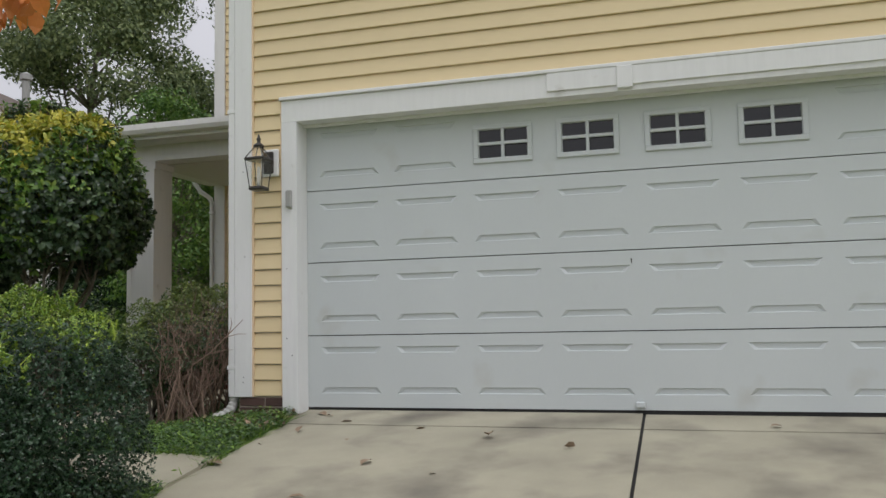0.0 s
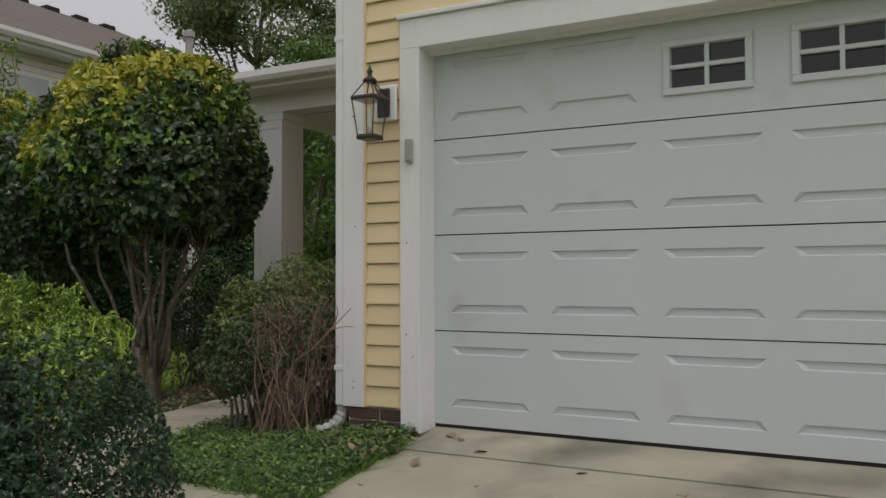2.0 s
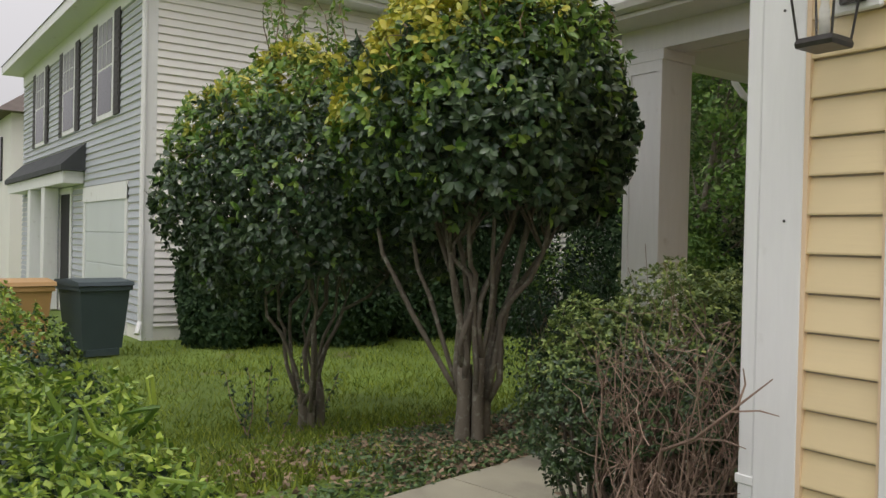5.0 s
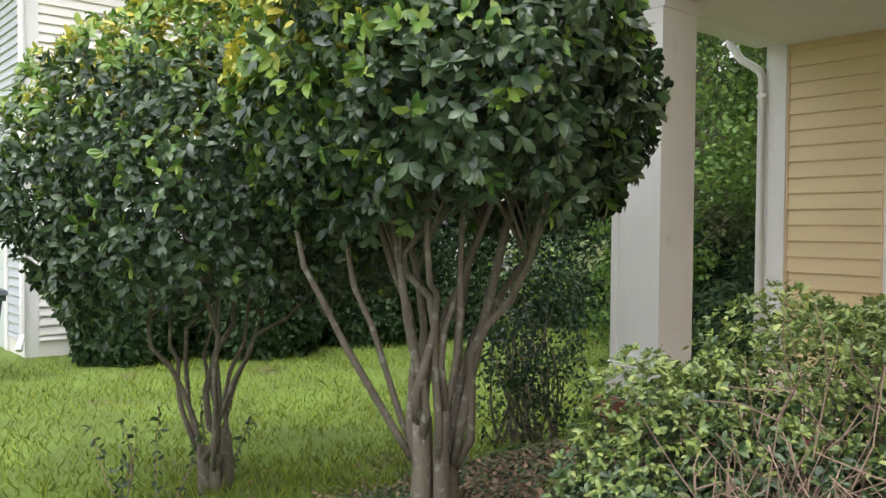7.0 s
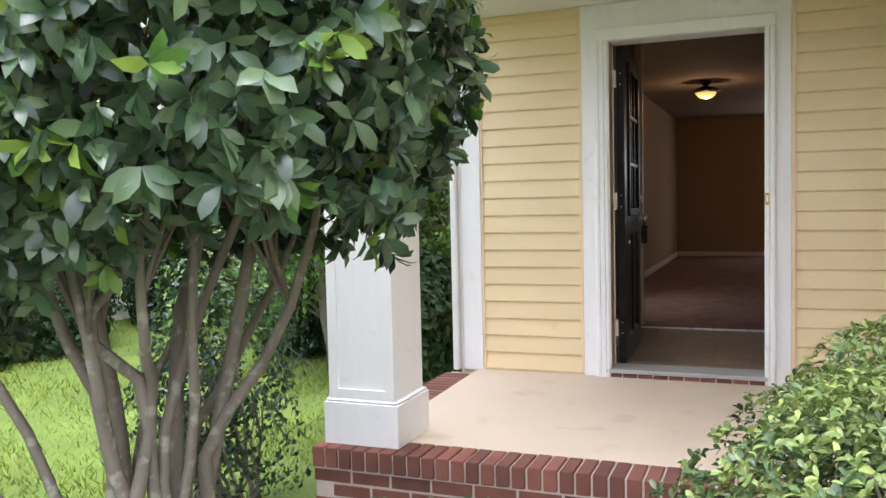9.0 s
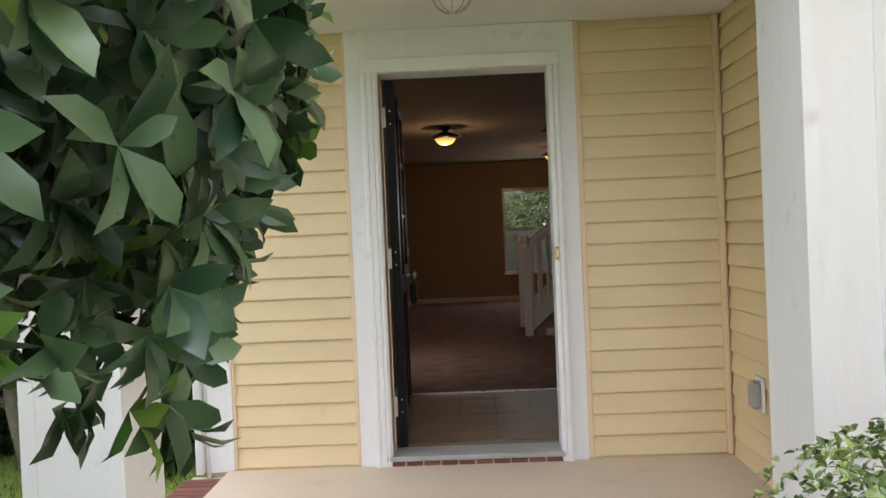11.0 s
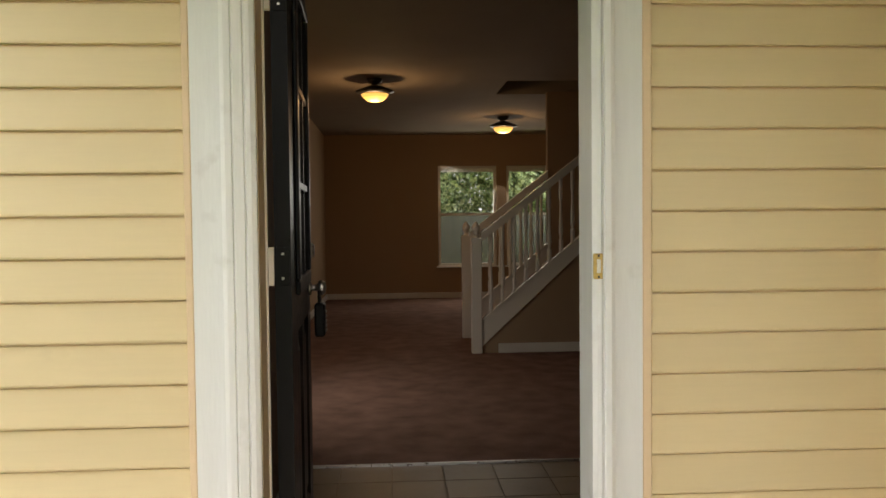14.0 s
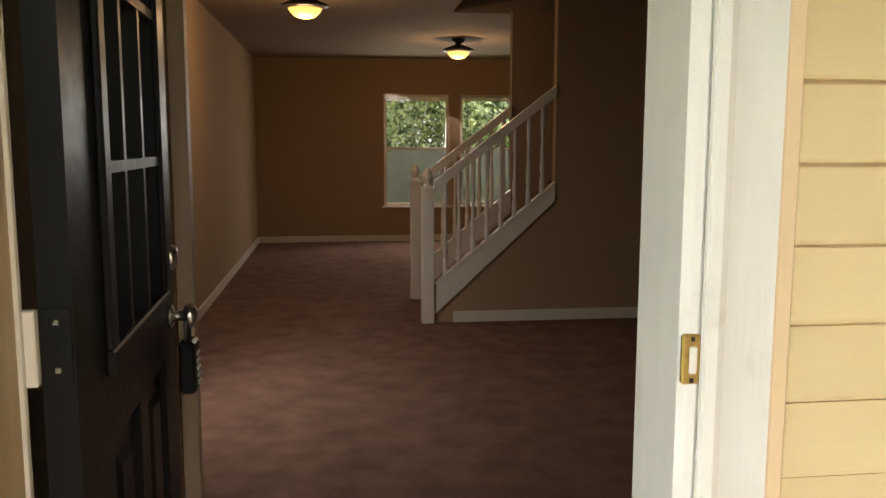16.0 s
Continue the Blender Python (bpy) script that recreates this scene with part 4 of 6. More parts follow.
# stairs
NX, SYF, SYB = -1.19, 9.093, 10.046
SL = 0.85                       # rise over run
RUN = 0.20
st = thing("staircase", (-0.6, 9.5, FZ), "carpeted stairs with a white balustrade rising behind the hall", "staircase")
for i in range(13):
    x = NX + 0.14 + i * RUN
    part("step", bx(x, x + RUN + 0.02, SYF + 0.03, SYB - 0.03, FZ + 0.007 + max(0, i - 1) * RUN * SL, FZ + (i + 1) * RUN * SL, 0.006), CARPET, st, "carpeted step")
bm = prism(bmesh.new(), ((NX + 0.05, FZ), (NX + 0.05, FZ + 0.10), (-0.235, 1.12), (-0.235, CZ), (5.9, CZ), (5.9, FZ)), "y", SYF - 0.004, SYF + 0.09)
part("wall_stair", bm, WALLP, None, "tan wall under and beside the stairs", "structure")
bm = prism(bmesh.new(), ((-0.70, FZ), (-0.70, 0.62), (-0.37, 0.93), (-0.37, CZ), (5.9, CZ), (5.9, FZ)), "y", SYB, SYB + 0.09)
part("wall_stair_back", bm, WALLP, None, "tan wall on the far side of the stairs", "structure")
for y in (SYF, SYB):
    bal = thing("balustrade", (NX, y + 0.04, FZ), "white painted balustrade with newel post and turned balusters", "balustrade", "stair balustrades")
    bm = bmesh.new()
    box(bm, NX - 0.045, NX + 0.045, y - 0.045, y + 0.045, FZ + 0.007, 1.20, 0.004)
    turned(bm, NX, y, [(0.03, 1.20), (0.035, 1.212), (0.02, 1.225), (0.024, 1.24), (0.038, 1.27), (0.036, 1.295), (0.02, 1.325), (0.004, 1.345)], 12)
    part("newel_post", bm, INWHITE, bal, "square newel with acorn finial")
    x1 = -0.238 if y == SYF else -0.372
    s0 = FZ + 0.10
    # sloping stringer trim and handrail
    a, c = NX + 0.045, x1
    part("stringer", prism(bmesh.new(), ((a, 0.245), (a, 0.46), (c, 0.46 + 0.83 * (c - a)), (c, 0.245 + 0.93 * (c - a))), "y", y - 0.022, y - 0.0045), INWHITE, bal, "sloping white stringer board")
    part("shoe_rail", prism(bmesh.new(), ((a, 0.461), (a, 0.485), (c, 0.485 + 0.83 * (c - a)), (c, 0.461 + 0.83 * (c - a))), "y", y - 0.030, y + 0.030), INWHITE, bal)
    part("handrail", prism(bmesh.new(), ((a, 1.165), (a, 1.245), (c, 1.245 + 0.77 * (c - a)), (c, 1.165 + 0.77 * (c - a))), "y", y - 0.026, y + 0.026), INWHITE, bal, "white handrail")
    for i in range(8):
        x = -1.06 + i * 0.104
        if x > c - 0.02:
            continue
        zb, zt = 0.485 + 0.83 * (x - a), 1.17 + 0.77 * (x - a)
        bm = bmesh.new()
        h = zt - zb
        turned(bm, x, y, [(0.020, zb - 0.01), (0.020, zb + 0.10), (0.012, zb + 0.12), (0.021, zb + 0.17), (0.013, zb + 0.5 * h), (0.011, zt - 0.20), (0.017, zt - 0.17), (0.017, zt + 0.01)], 8, radians(22.5))
        part("baluster", bm, INWHITE, bal)

# ceiling lamps
for x, y in ((-2.06, 9.30), (-0.54, 12.05)):
    c = thing("ceiling_light", (x, y, 2.43), "lit amber glass bowl light with a dark rim on the ceiling", "ceiling light", "hall ceiling lights")
    part("canopy", turned(bmesh.new(), x, y, [(0.02, CZ - 0.06), (0.06, CZ - 0.03), (0.075, CZ - 0.001)], 16), BLACKM, c, "bronze canopy", smooth=True)
    part("rim", turned(bmesh.new(), x, y, [(0.12, CZ - 0.135), (0.17, CZ - 0.12), (0.172, CZ - 0.11), (0.05, CZ - 0.06)], 24), BLACKM, c, "bronze rim", smooth=True)
    part("bowl", turned(bmesh.new(), x, y, [(0.02, CZ - 0.205), (0.07, CZ - 0.195), (0.105, CZ - 0.165), (0.122, CZ - 0.137)], 24), LAMPGLASS, c, "glowing amber bowl", smooth=True)
    lamp("lamp_bulb", "POINT", pose(x, y, CZ - 0.26), 4.2, (1.0, 0.63, 0.33), 0.08)
# daylight entering at the windows
lamp("window_daylight", "AREA", look((-0.42, BY + 0.2, 1.55), (-1.0, 12.0, 0.2)), 14, (1.0, 0.97, 0.92), 1.8, size_y=1.4)
lamp("window_daylight_side", "AREA", look((LXW - 0.2, 7.2, 1.85), (-2.45, 7.25, 0.1)), 6, (1.0, 0.97, 0.92), 0.85, size_y=1.2)


# ---- foliage ----
def rng(seed):
    return np.random.default_rng(seed)


def leaves(r, centers, normals, size, wide=0.45, droop=0.3, fold=0.25, detail=True, whorl=0):
    """Folded, pointed leaves at the centers, facing roughly along the normals. Returns vertices and faces."""
    if whorl:                                   # several leaves round each twig tip
        centers, normals, droop = np.repeat(centers, whorl, 0), np.repeat(normals + r.normal(0, 0.35, normals.shape), whorl, 0), 0.25
    k = len(centers)
    nrm = normals + r.normal(0, 0.28 if whorl else 0.45, (k, 3))
    nrm /= np.linalg.norm(nrm, axis=1)[:, None]
    up = np.stack([r.normal(0, 1, k), r.normal(0, 1, k), r.normal(-droop * 2, 1, k)], 1)
    d = up - (up * nrm).sum(1)[:, None] * nrm
    d /= np.linalg.norm(d, axis=1)[:, None] + 1e-9
    if whorl:
        d = d + nrm * r.uniform(0.15, 1.15, k)[:, None] - np.array((0, 0, 0.08))
        d /= np.linalg.norm(d, axis=1)[:, None]
    s = np.cross(nrm, d)
    s /= np.linalg.norm(s, axis=1)[:, None] + 1e-9
    L = (size * r.uniform(0.65, 1.25, k))[:, None]
    w = L * wide * 0.5
    if detail:
        base, tip = centers, centers + d * L - nrm * L * 0.12
        m1, m2 = centers + d * L * 0.33 + nrm * L * 0.03, centers + d * L * 0.68 + nrm * L * 0.02
        v = np.stack([base, m1 + s * w * 0.95 + nrm * L * fold * 0.3, m2 + s * w * 0.8 + nrm * L * fold * 0.25, tip,
                      m2 - s * w * 0.8 + nrm * L * fold * 0.25, m1 - s * w * 0.95 + nrm * L * fold * 0.3, m1, m2], 1).reshape(-1, 3)
        o = np.arange(k)[:, None] * 8
        f = np.concatenate([o + np.array(q) for q in ((0, 6, 1, 1), (1, 6, 7, 2), (2, 7, 3, 3), (0, 5, 6, 6), (5, 4, 7, 6), (4, 3, 7, 7))])
        faces = [tuple(dict.fromkeys(q)) for q in f.tolist()]
    else:
        v = np.stack([centers, centers + d * L * 0.5 + s * w + nrm * L * fold * 0.3, centers + d * L, centers + d * L * 0.5 - s * w + nrm * L * fold * 0.3], 1).reshape(-1, 3)
        o = np.arange(k)[:, None] * 4
        faces = np.concatenate([o + np.array((0, 1, 2)), o + np.array((0, 2, 3))]).tolist()
    return v, faces


def lumpy(seed, u, amount, freq):
    """A smooth random swelling for each direction u."""
    r = rng(seed)
    out = np.zeros(len(u))
    for _ in range(10):
        a = r.normal(0, 1, 3)
        out += np.sin(freq * (u @ a) + r.uniform(0, 6.28)) / 10
    return 1 + amount * out * 2.2


def dome(r, k, center, radii, seed, low=-0.5, lump=0.12, depth=0.35, freq=4):
    """Points in the outer shell of a lumpy ellipsoid, cut off below, and their outward normals."""
    u = r.normal(0, 1, (k * 3, 3))
    u /= np.linalg.norm(u, axis=1)[:, None]
    u = u[u[:, 2] > low][:k]
    rad = lumpy(seed, u, lump, freq) * (1 - depth * r.random(len(u)) ** 2)
    p = u * rad[:, None] * np.array(radii) + np.array(center)
    nrm = u / np.array(radii)
    nrm /= np.linalg.norm(nrm, axis=1)[:, None]
    return p, nrm, u


def limb_path(r, a, b, bend=0.1, k=6):
    a, b = np.array(a, float), np.array(b, float)
    off = r.normal(0, bend, 3)
    off2 = r.normal(0, bend * 0.5, 3)
    return [tuple(a + (b - a) * t + off * math.sin(math.pi * t) + off2 * math.sin(2 * math.pi * t)) for t in np.linspace(0, 1, k)]


def small_tree(name, base, center, radii, seed, stems, label, leaf_size, count, yellow_from, trunks=4, base_r=0.085, fork=0.5, skirt=0.66):
    r = rng(seed)
    t = thing(name, base, label, "ornamental tree")
    bx_, by_, bz_ = base
    bm = bmesh.new()
    tops = []
    for i in range(trunks):
        a = 2 * math.pi * i / trunks + r.uniform(-0.3, 0.3)
        r0 = base_r * r.uniform(0.75, 1.05)
        foot = np.array((bx_ + r0 * math.cos(a), by_ + r0 * math.sin(a), bz_ - 0.06))
        knee = np.array((bx_ + 1.15 * r0 * math.cos(a), by_ + 1.15 * r0 * math.sin(a), bz_ + fork + r.uniform(-0.08, 0.10)))
        thick = r.uniform(0.8, 1.1) * base_r * 0.52
        p = limb_path(r, foot, knee, 0.012, 6)
        tube(bm, p, [thick * q for q in (1.35, 1.08, 1.0, 0.95, 0.95, 0.85)], 10)
        per = stems // trunks
        for k in range(per):
            b = a + (k - (per - 1) / 2) * 2.0 / per + r.uniform(-0.25, 0.25)
            rt = r.uniform(0.25, 0.60)
            top = (center[0] + radii[0] * rt * math.cos(b), center[1] + radii[1] * rt * math.sin(b), center[2] + r.uniform(-0.35, 0.15))
            start = np.array(p[3 + k % 3]) + np.array((math.cos(b), math.sin(b), 0)) * thick * 0.3
            bend = start + (np.array(top) - start) * 0.45 + np.array((-math.cos(b), -math.sin(b), 0)) * 0.05
            q = limb_path(r, start, bend, 0.035, 5) + limb_path(r, bend, top, 0.07, 6)[1:]
            rad = thick * r.uniform(0.36, 0.62)
            tube(bm, q, [rad * w for w in (1.15, 1, 0.95, 0.9, 0.85, 0.76, 0.66, 0.54, 0.42, 0.3)], 8)
            tops += [(q[6], rad * 0.6), (q[8], rad * 0.5)]
    part("trunk", bm, BARK, t, "fused grey-brown trunks forking into slender stems", smooth=True)
    bm = bmesh.new()
    for p, rad in tops * 3:
        d = r.normal(0, 1, 3)
        d[2] = abs(d[2]) * 0.8
        d /= np.linalg.norm(d)
        e = np.array(center) + d * np.array(radii) * r.uniform(0.35, 0.72) + np.array((0, 0, 0.1))
        tube(bm, limb_path(r, p, e, 0.04, 5), [rad * q for q in (0.6, 0.5, 0.4, 0.3, 0.15)], 5)
    part("branch", bm, BARK, t, "thin forking branches", smooth=True)
    p, nrm, u = dome(r, count // 3, center, radii, seed, low=-0.80, lump=0.12, depth=0.5)
    near = 1.6 * np.clip(-(0.60 * u[:, 0] + 0.65 * u[:, 1]), 0, 1) - 1.0 * np.clip(u[:, 0] - 0.25, 0, 1)   # the crown hangs lower on its open side
    keep = p[:, 2] > center[2] - radii[2] * (skirt + 0.16 * near) + 0.08 * np.sin(p[:, 0] * 7) + 0.06 * np.sin(p[:, 1] * 9)
    p, nrm, u = p[keep], nrm[keep], u[keep]
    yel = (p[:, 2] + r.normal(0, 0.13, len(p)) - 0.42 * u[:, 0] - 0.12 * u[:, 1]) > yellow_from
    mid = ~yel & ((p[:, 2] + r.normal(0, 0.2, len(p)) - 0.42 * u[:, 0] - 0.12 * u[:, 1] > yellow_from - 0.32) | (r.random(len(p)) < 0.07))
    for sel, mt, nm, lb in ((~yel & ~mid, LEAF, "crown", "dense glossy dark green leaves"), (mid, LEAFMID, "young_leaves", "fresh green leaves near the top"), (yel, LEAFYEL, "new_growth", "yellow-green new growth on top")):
        v, f = leaves(r, p[sel], nrm[sel], leaf_size, 0.41, whorl=6, fold=0.16)
        raw(nm, v, f, mt, t, lb, "stuff", smooth=True)
    return t, r


def shoots(t, r, spots, height, leaf_size, material, wood=TWIG, spread=0.12, name="shoot"):
    """Upright twigs with leaves along them."""
    bm = bmesh.new()
    cs, ns = [], []
    for x, y, z in spots:
        h = height * r.uniform(0.6, 1.2)
        e = (x + r.normal(0, spread), y + r.normal(0, spread), z + h)
        p = limb_path(r, (x, y, z), e, 0.03, 5)
        tube(bm, p, [0.006, 0.005, 0.004, 0.003, 0.002], 4)
        for q in np.linspace(0.2, 1, 9):
            c = np.array(p[0]) * (1 - q) + np.array(p[-1]) * q
            for _ in range(3):
                cs.append(c), ns.append(r.normal(0, 1, 3) + np.array((0, 0, 0.6)))
    part(name, bm, wood, t, "upright leafy shoots", "stuff")
    v, f = leaves(r, np.array(cs), np.array(ns), leaf_size, 0.4)
    raw("shoot_leaves", v, f, material, t, "small leaves along the shoots", "stuff")


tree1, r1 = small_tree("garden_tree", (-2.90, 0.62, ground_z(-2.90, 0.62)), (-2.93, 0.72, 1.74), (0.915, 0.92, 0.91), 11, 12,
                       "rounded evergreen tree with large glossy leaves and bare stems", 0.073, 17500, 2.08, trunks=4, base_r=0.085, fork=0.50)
bm = bmesh.new()
for p, rad in (([(-2.96, 0.55, 0.12), (-3.00, 0.50, 0.22), (-3.15, 0.33, 0.60), (-3.21, 0.25, 0.80), (-3.27, 0.19, 0.95), (-3.33, 0.16, 1.25)], 0.017),
               ([(-2.96, 0.56, 0.16), (-3.00, 0.52, 0.28), (-3.09, 0.42, 0.70), (-3.15, 0.37, 0.86), (-3.15, 0.33, 1.05), (-3.20, 0.30, 1.30)], 0.015),
               ([(-2.84, 0.68, 0.10), (-2.81, 0.70, 0.30), (-2.77, 0.77, 0.67), (-2.73, 0.84, 1.01), (-2.70, 0.90, 1.30)], 0.021)):
    tube(bm, p, [rad * q for q in (1.15, 1, 0.95, 0.9, 0.8, 0.6)[:len(p)]], 8)
part("side_stem", bm, BARK, tree1, "thin leaning side stems", smooth=True)
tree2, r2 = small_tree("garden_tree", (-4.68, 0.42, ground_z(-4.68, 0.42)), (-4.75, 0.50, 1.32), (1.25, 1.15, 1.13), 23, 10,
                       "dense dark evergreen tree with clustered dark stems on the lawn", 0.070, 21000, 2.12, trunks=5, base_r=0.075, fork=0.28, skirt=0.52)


def crown_shoots(t, r, c, rd, k, size, material):
    """Leafy shoots standing out of a crown's top and sides."""
    spots = []
    for _ in range(k):
        a, e = r.uniform(0, 6.28), r.uniform(0.1, 1.4)
        spots.append((c[0] + 0.93 * rd[0] * math.cos(a) * math.cos(e), c[1] + 0.93 * rd[1] * math.sin(a) * math.cos(e), c[2] + 0.93 * rd[2] * math.sin(e)))
    shoots(t, r, spots, 0.13, size, material, spread=0.05)


crown_shoots(tree1, r1, (-2.93, 0.72, 1.74), (0.915, 0.92, 0.91), 60, 0.062, LEAFMID)
crown_shoots(tree1, r1, (-2.93, 0.72, 1.74), (0.915, 0.92, 0.91), 60, 0.066, LEAF)
crown_shoots(tree2, r2, (-4.75, 0.50, 1.32), (1.25, 1.15, 1.13), 90, 0.060, LEAFMID)
shoots(tree2, r2, [(-4.9 + 0.5 * r2.random(), 0.6 * r2.random(), 2.3) for _ in range(12)], 0.55, 0.06, LEAFMID)
shoots(tree2, r2, [(-4.72 + 0.22 * r2.normal(), 0.10 + 0.2 * r2.normal(), -0.45) for _ in range(7)], 0.5, 0.05, LEAF, name="sucker")


def bush(name, base, pads, seed, count, leaf_size, label, light=0.3, category="shrub", mats=(HEDGE, HEDGEYEL), detail=False, stems=30, low=-0.75, lump=0.13, stem_r=0.008, tufts=0, noisy=0.22, wide=0.5):
    """A clipped or loose shrub of lumpy pads; pads are (center, radii)."""
    r = rng(seed)
    t = thing(name, base, label, category)
    bm = bmesh.new()
    for i in range(stems):
        c, rd = pads[i % len(pads)]
        foot = (c[0] + rd[0] * r.uniform(-0.45, 0.45), c[1] + rd[1] * r.uniform(-0.45, 0.45), ground_z(c[0], c[1]) - 0.02)
        u = r.normal(0, 1, 3)
        u /= np.linalg.norm(u)
        e = np.array(c) + np.array(rd) * u * 0.62
        tube(bm, limb_path(r, foot, e, 0.05, 5), [stem_r * q for q in (1.5, 1.2, 1, 0.7, 0.4)], 4)
    part("stem", bm, BARK, t, "thin woody stems", "stuff")
    vol = [rd[0] * rd[1] + rd[1] * rd[2] + rd[0] * rd[2] for _, rd in pads]
    P, N = [], []
    for (c, rd), w in zip(pads, vol):
        p, nn, u = dome(r, int(count * w / sum(vol)), c, rd, seed + 1, low=low, lump=lump, depth=0.3, freq=5)
        P.append(p), N.append(nn)
    P, N = np.concatenate(P), np.concatenate(N)
    gz = np.array([ground_z(x, y) for x, y in P[:, :2]])
    ok = P[:, 2] > gz
    P, N = P[ok], N[ok]
    # top light put into colour: leaves facing up take the second material
    toplit = (N[:, 2] + r.normal(0, noisy, len(P)) + noisy * np.sin(P[:, 0] * 6) * np.sin(P[:, 1] * 7)) > 1.25 - light
    for sel, mt, nm, lb in ((~toplit, mats[0], "foliage", "small dark green leaves"), (toplit, mats[1], "new_foliage", "upward-facing leaves, coloured as lit from above")):
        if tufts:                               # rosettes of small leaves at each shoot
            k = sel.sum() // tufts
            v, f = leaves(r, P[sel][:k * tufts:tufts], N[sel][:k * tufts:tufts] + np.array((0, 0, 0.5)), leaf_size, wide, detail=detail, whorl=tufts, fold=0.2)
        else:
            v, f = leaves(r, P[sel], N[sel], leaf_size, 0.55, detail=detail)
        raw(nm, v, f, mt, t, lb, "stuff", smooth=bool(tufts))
    return t, r


# clipped hedge between walk and drive, in mounds
HP = [((-0.36, -2.27, 0.16), (0.54, 0.46, 0.64)), ((-1.08, -2.40, 0.15), (0.60, 0.55, 0.62)), ((-1.85, -2.42, 0.16), (0.6, 0.55, 0.62)), ((-0.40, -2.85, 0.08), (0.55, 0.50, 0.62))]


def sprouts(t, r, pads, k, height, size, material):
    """Short leafy shoots standing out of the clipped top."""
    spots = []
    for i in range(k):
        c, rd = pads[i % len(pads)]
        a, q = r.uniform(0, 6.28), 0.8 * math.sqrt(r.random())
        spots.append((c[0] + rd[0] * q * math.cos(a), c[1] + rd[1] * q * math.sin(a), c[2] + rd[2] * math.sqrt(1 - q * q) * 0.97))
    shoots(t, r, spots, height, size, material, wood=material, spread=0.015, name="sprout")


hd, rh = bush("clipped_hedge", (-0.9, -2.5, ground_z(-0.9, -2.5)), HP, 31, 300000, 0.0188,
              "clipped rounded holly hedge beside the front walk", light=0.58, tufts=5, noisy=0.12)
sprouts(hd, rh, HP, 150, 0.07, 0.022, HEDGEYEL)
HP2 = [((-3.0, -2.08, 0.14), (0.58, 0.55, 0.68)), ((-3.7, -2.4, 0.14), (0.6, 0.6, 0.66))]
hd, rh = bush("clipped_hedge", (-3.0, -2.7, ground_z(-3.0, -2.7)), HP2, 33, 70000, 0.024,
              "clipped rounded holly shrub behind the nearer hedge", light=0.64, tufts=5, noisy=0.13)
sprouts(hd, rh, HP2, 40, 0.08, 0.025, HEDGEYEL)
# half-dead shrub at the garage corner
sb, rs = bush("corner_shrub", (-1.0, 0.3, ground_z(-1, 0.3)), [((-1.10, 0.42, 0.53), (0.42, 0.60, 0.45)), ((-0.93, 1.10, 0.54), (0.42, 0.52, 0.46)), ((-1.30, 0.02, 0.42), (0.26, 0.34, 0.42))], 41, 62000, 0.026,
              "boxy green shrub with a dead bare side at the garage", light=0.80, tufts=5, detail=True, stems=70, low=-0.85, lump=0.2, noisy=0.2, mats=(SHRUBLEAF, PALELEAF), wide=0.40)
bm = bmesh.new()
for i in range(78):
    foot = (-0.98 + rs.normal(0, 0.13), -0.02 + rs.normal(0, 0.12), -0.20)
    tip = (-0.82 + rs.uniform(-0.26, 0.27), -0.10 + rs.uniform(-0.24, 0.28), rs.uniform(0.35, 0.84))
    p = limb_path(rs, foot, tip, 0.055, 6)
    rr = rs.uniform(0.0025, 0.0055)
    tube(bm, p, [rr * q for q in (1.6, 1.3, 1, 0.8, 0.5, 0.3)], 4)
    for q in (2, 3, 4, 4, 5):
        b = np.array(p[q])
        for _ in range(2):
            e = b + rs.normal(0, 0.075, 3) + np.array((0, 0, 0.07))
            tube(bm, [tuple(b), tuple((b + e) / 2 + rs.normal(0, 0.012, 3)), tuple(e)], [rr * 0.5, rr * 0.35, 0.0012], 3)
part("dead_twig", bm, TWIG, sb, "bare brown dead twigs", "stuff")
bm = bmesh.new()
tube(bm, [(-0.95, -0.05, 0.1), (-0.85, -0.15, 0.33), (-0.66, -0.22, 0.42), (-0.48, -0.26, 0.56), (-0.36, -0.27, 0.66)], [0.008, 0.007, 0.006, 0.004, 0.002], 5)
for a, e in (((-0.66, -0.22, 0.42), (-0.42, -0.30, 0.45)), ((-0.50, -0.26, 0.54), (-0.33, -0.28, 0.56)), ((-0.48, -0.26, 0.56), (-0.45, -0.28, 0.68))):
    tube(bm, [a, tuple((np.array(a) + np.array(e)) / 2 + 0.01), e], [0.004, 0.003, 0.0015], 4)
part("twig", bm, TWIG, sb, "long bare twig reaching past the corner board")
shoots(sb, rs, [(-1.3 + 0.6 * rs.random(), 0.9 + 0.5 * rs.random(), 0.62) for _ in range(26)], 0.20, 0.026, PALELEAF, spread=0.06)
shoots(sb, rs, [(-1.5 + 0.35 * rs.random(), 0.0 + 0.9 * rs.random(), 0.30) for _ in range(26)], 0.28, 0.026, SHRUBLEAF, spread=0.12, name="side_twig")
# loose young shrub by the porch corner
bush("young_shrub", (-3.95, 2.3, ground_z(-3.95, 2.3)), [((-3.95, 2.3, 0.35), (0.42, 0.38, 0.60))], 47, 3400, 0.042, "thin airy young shrub beside the porch column", light=0.5, stems=26, low=-0.9, mats=(HEDGE, LEAFMID), lump=0.4)


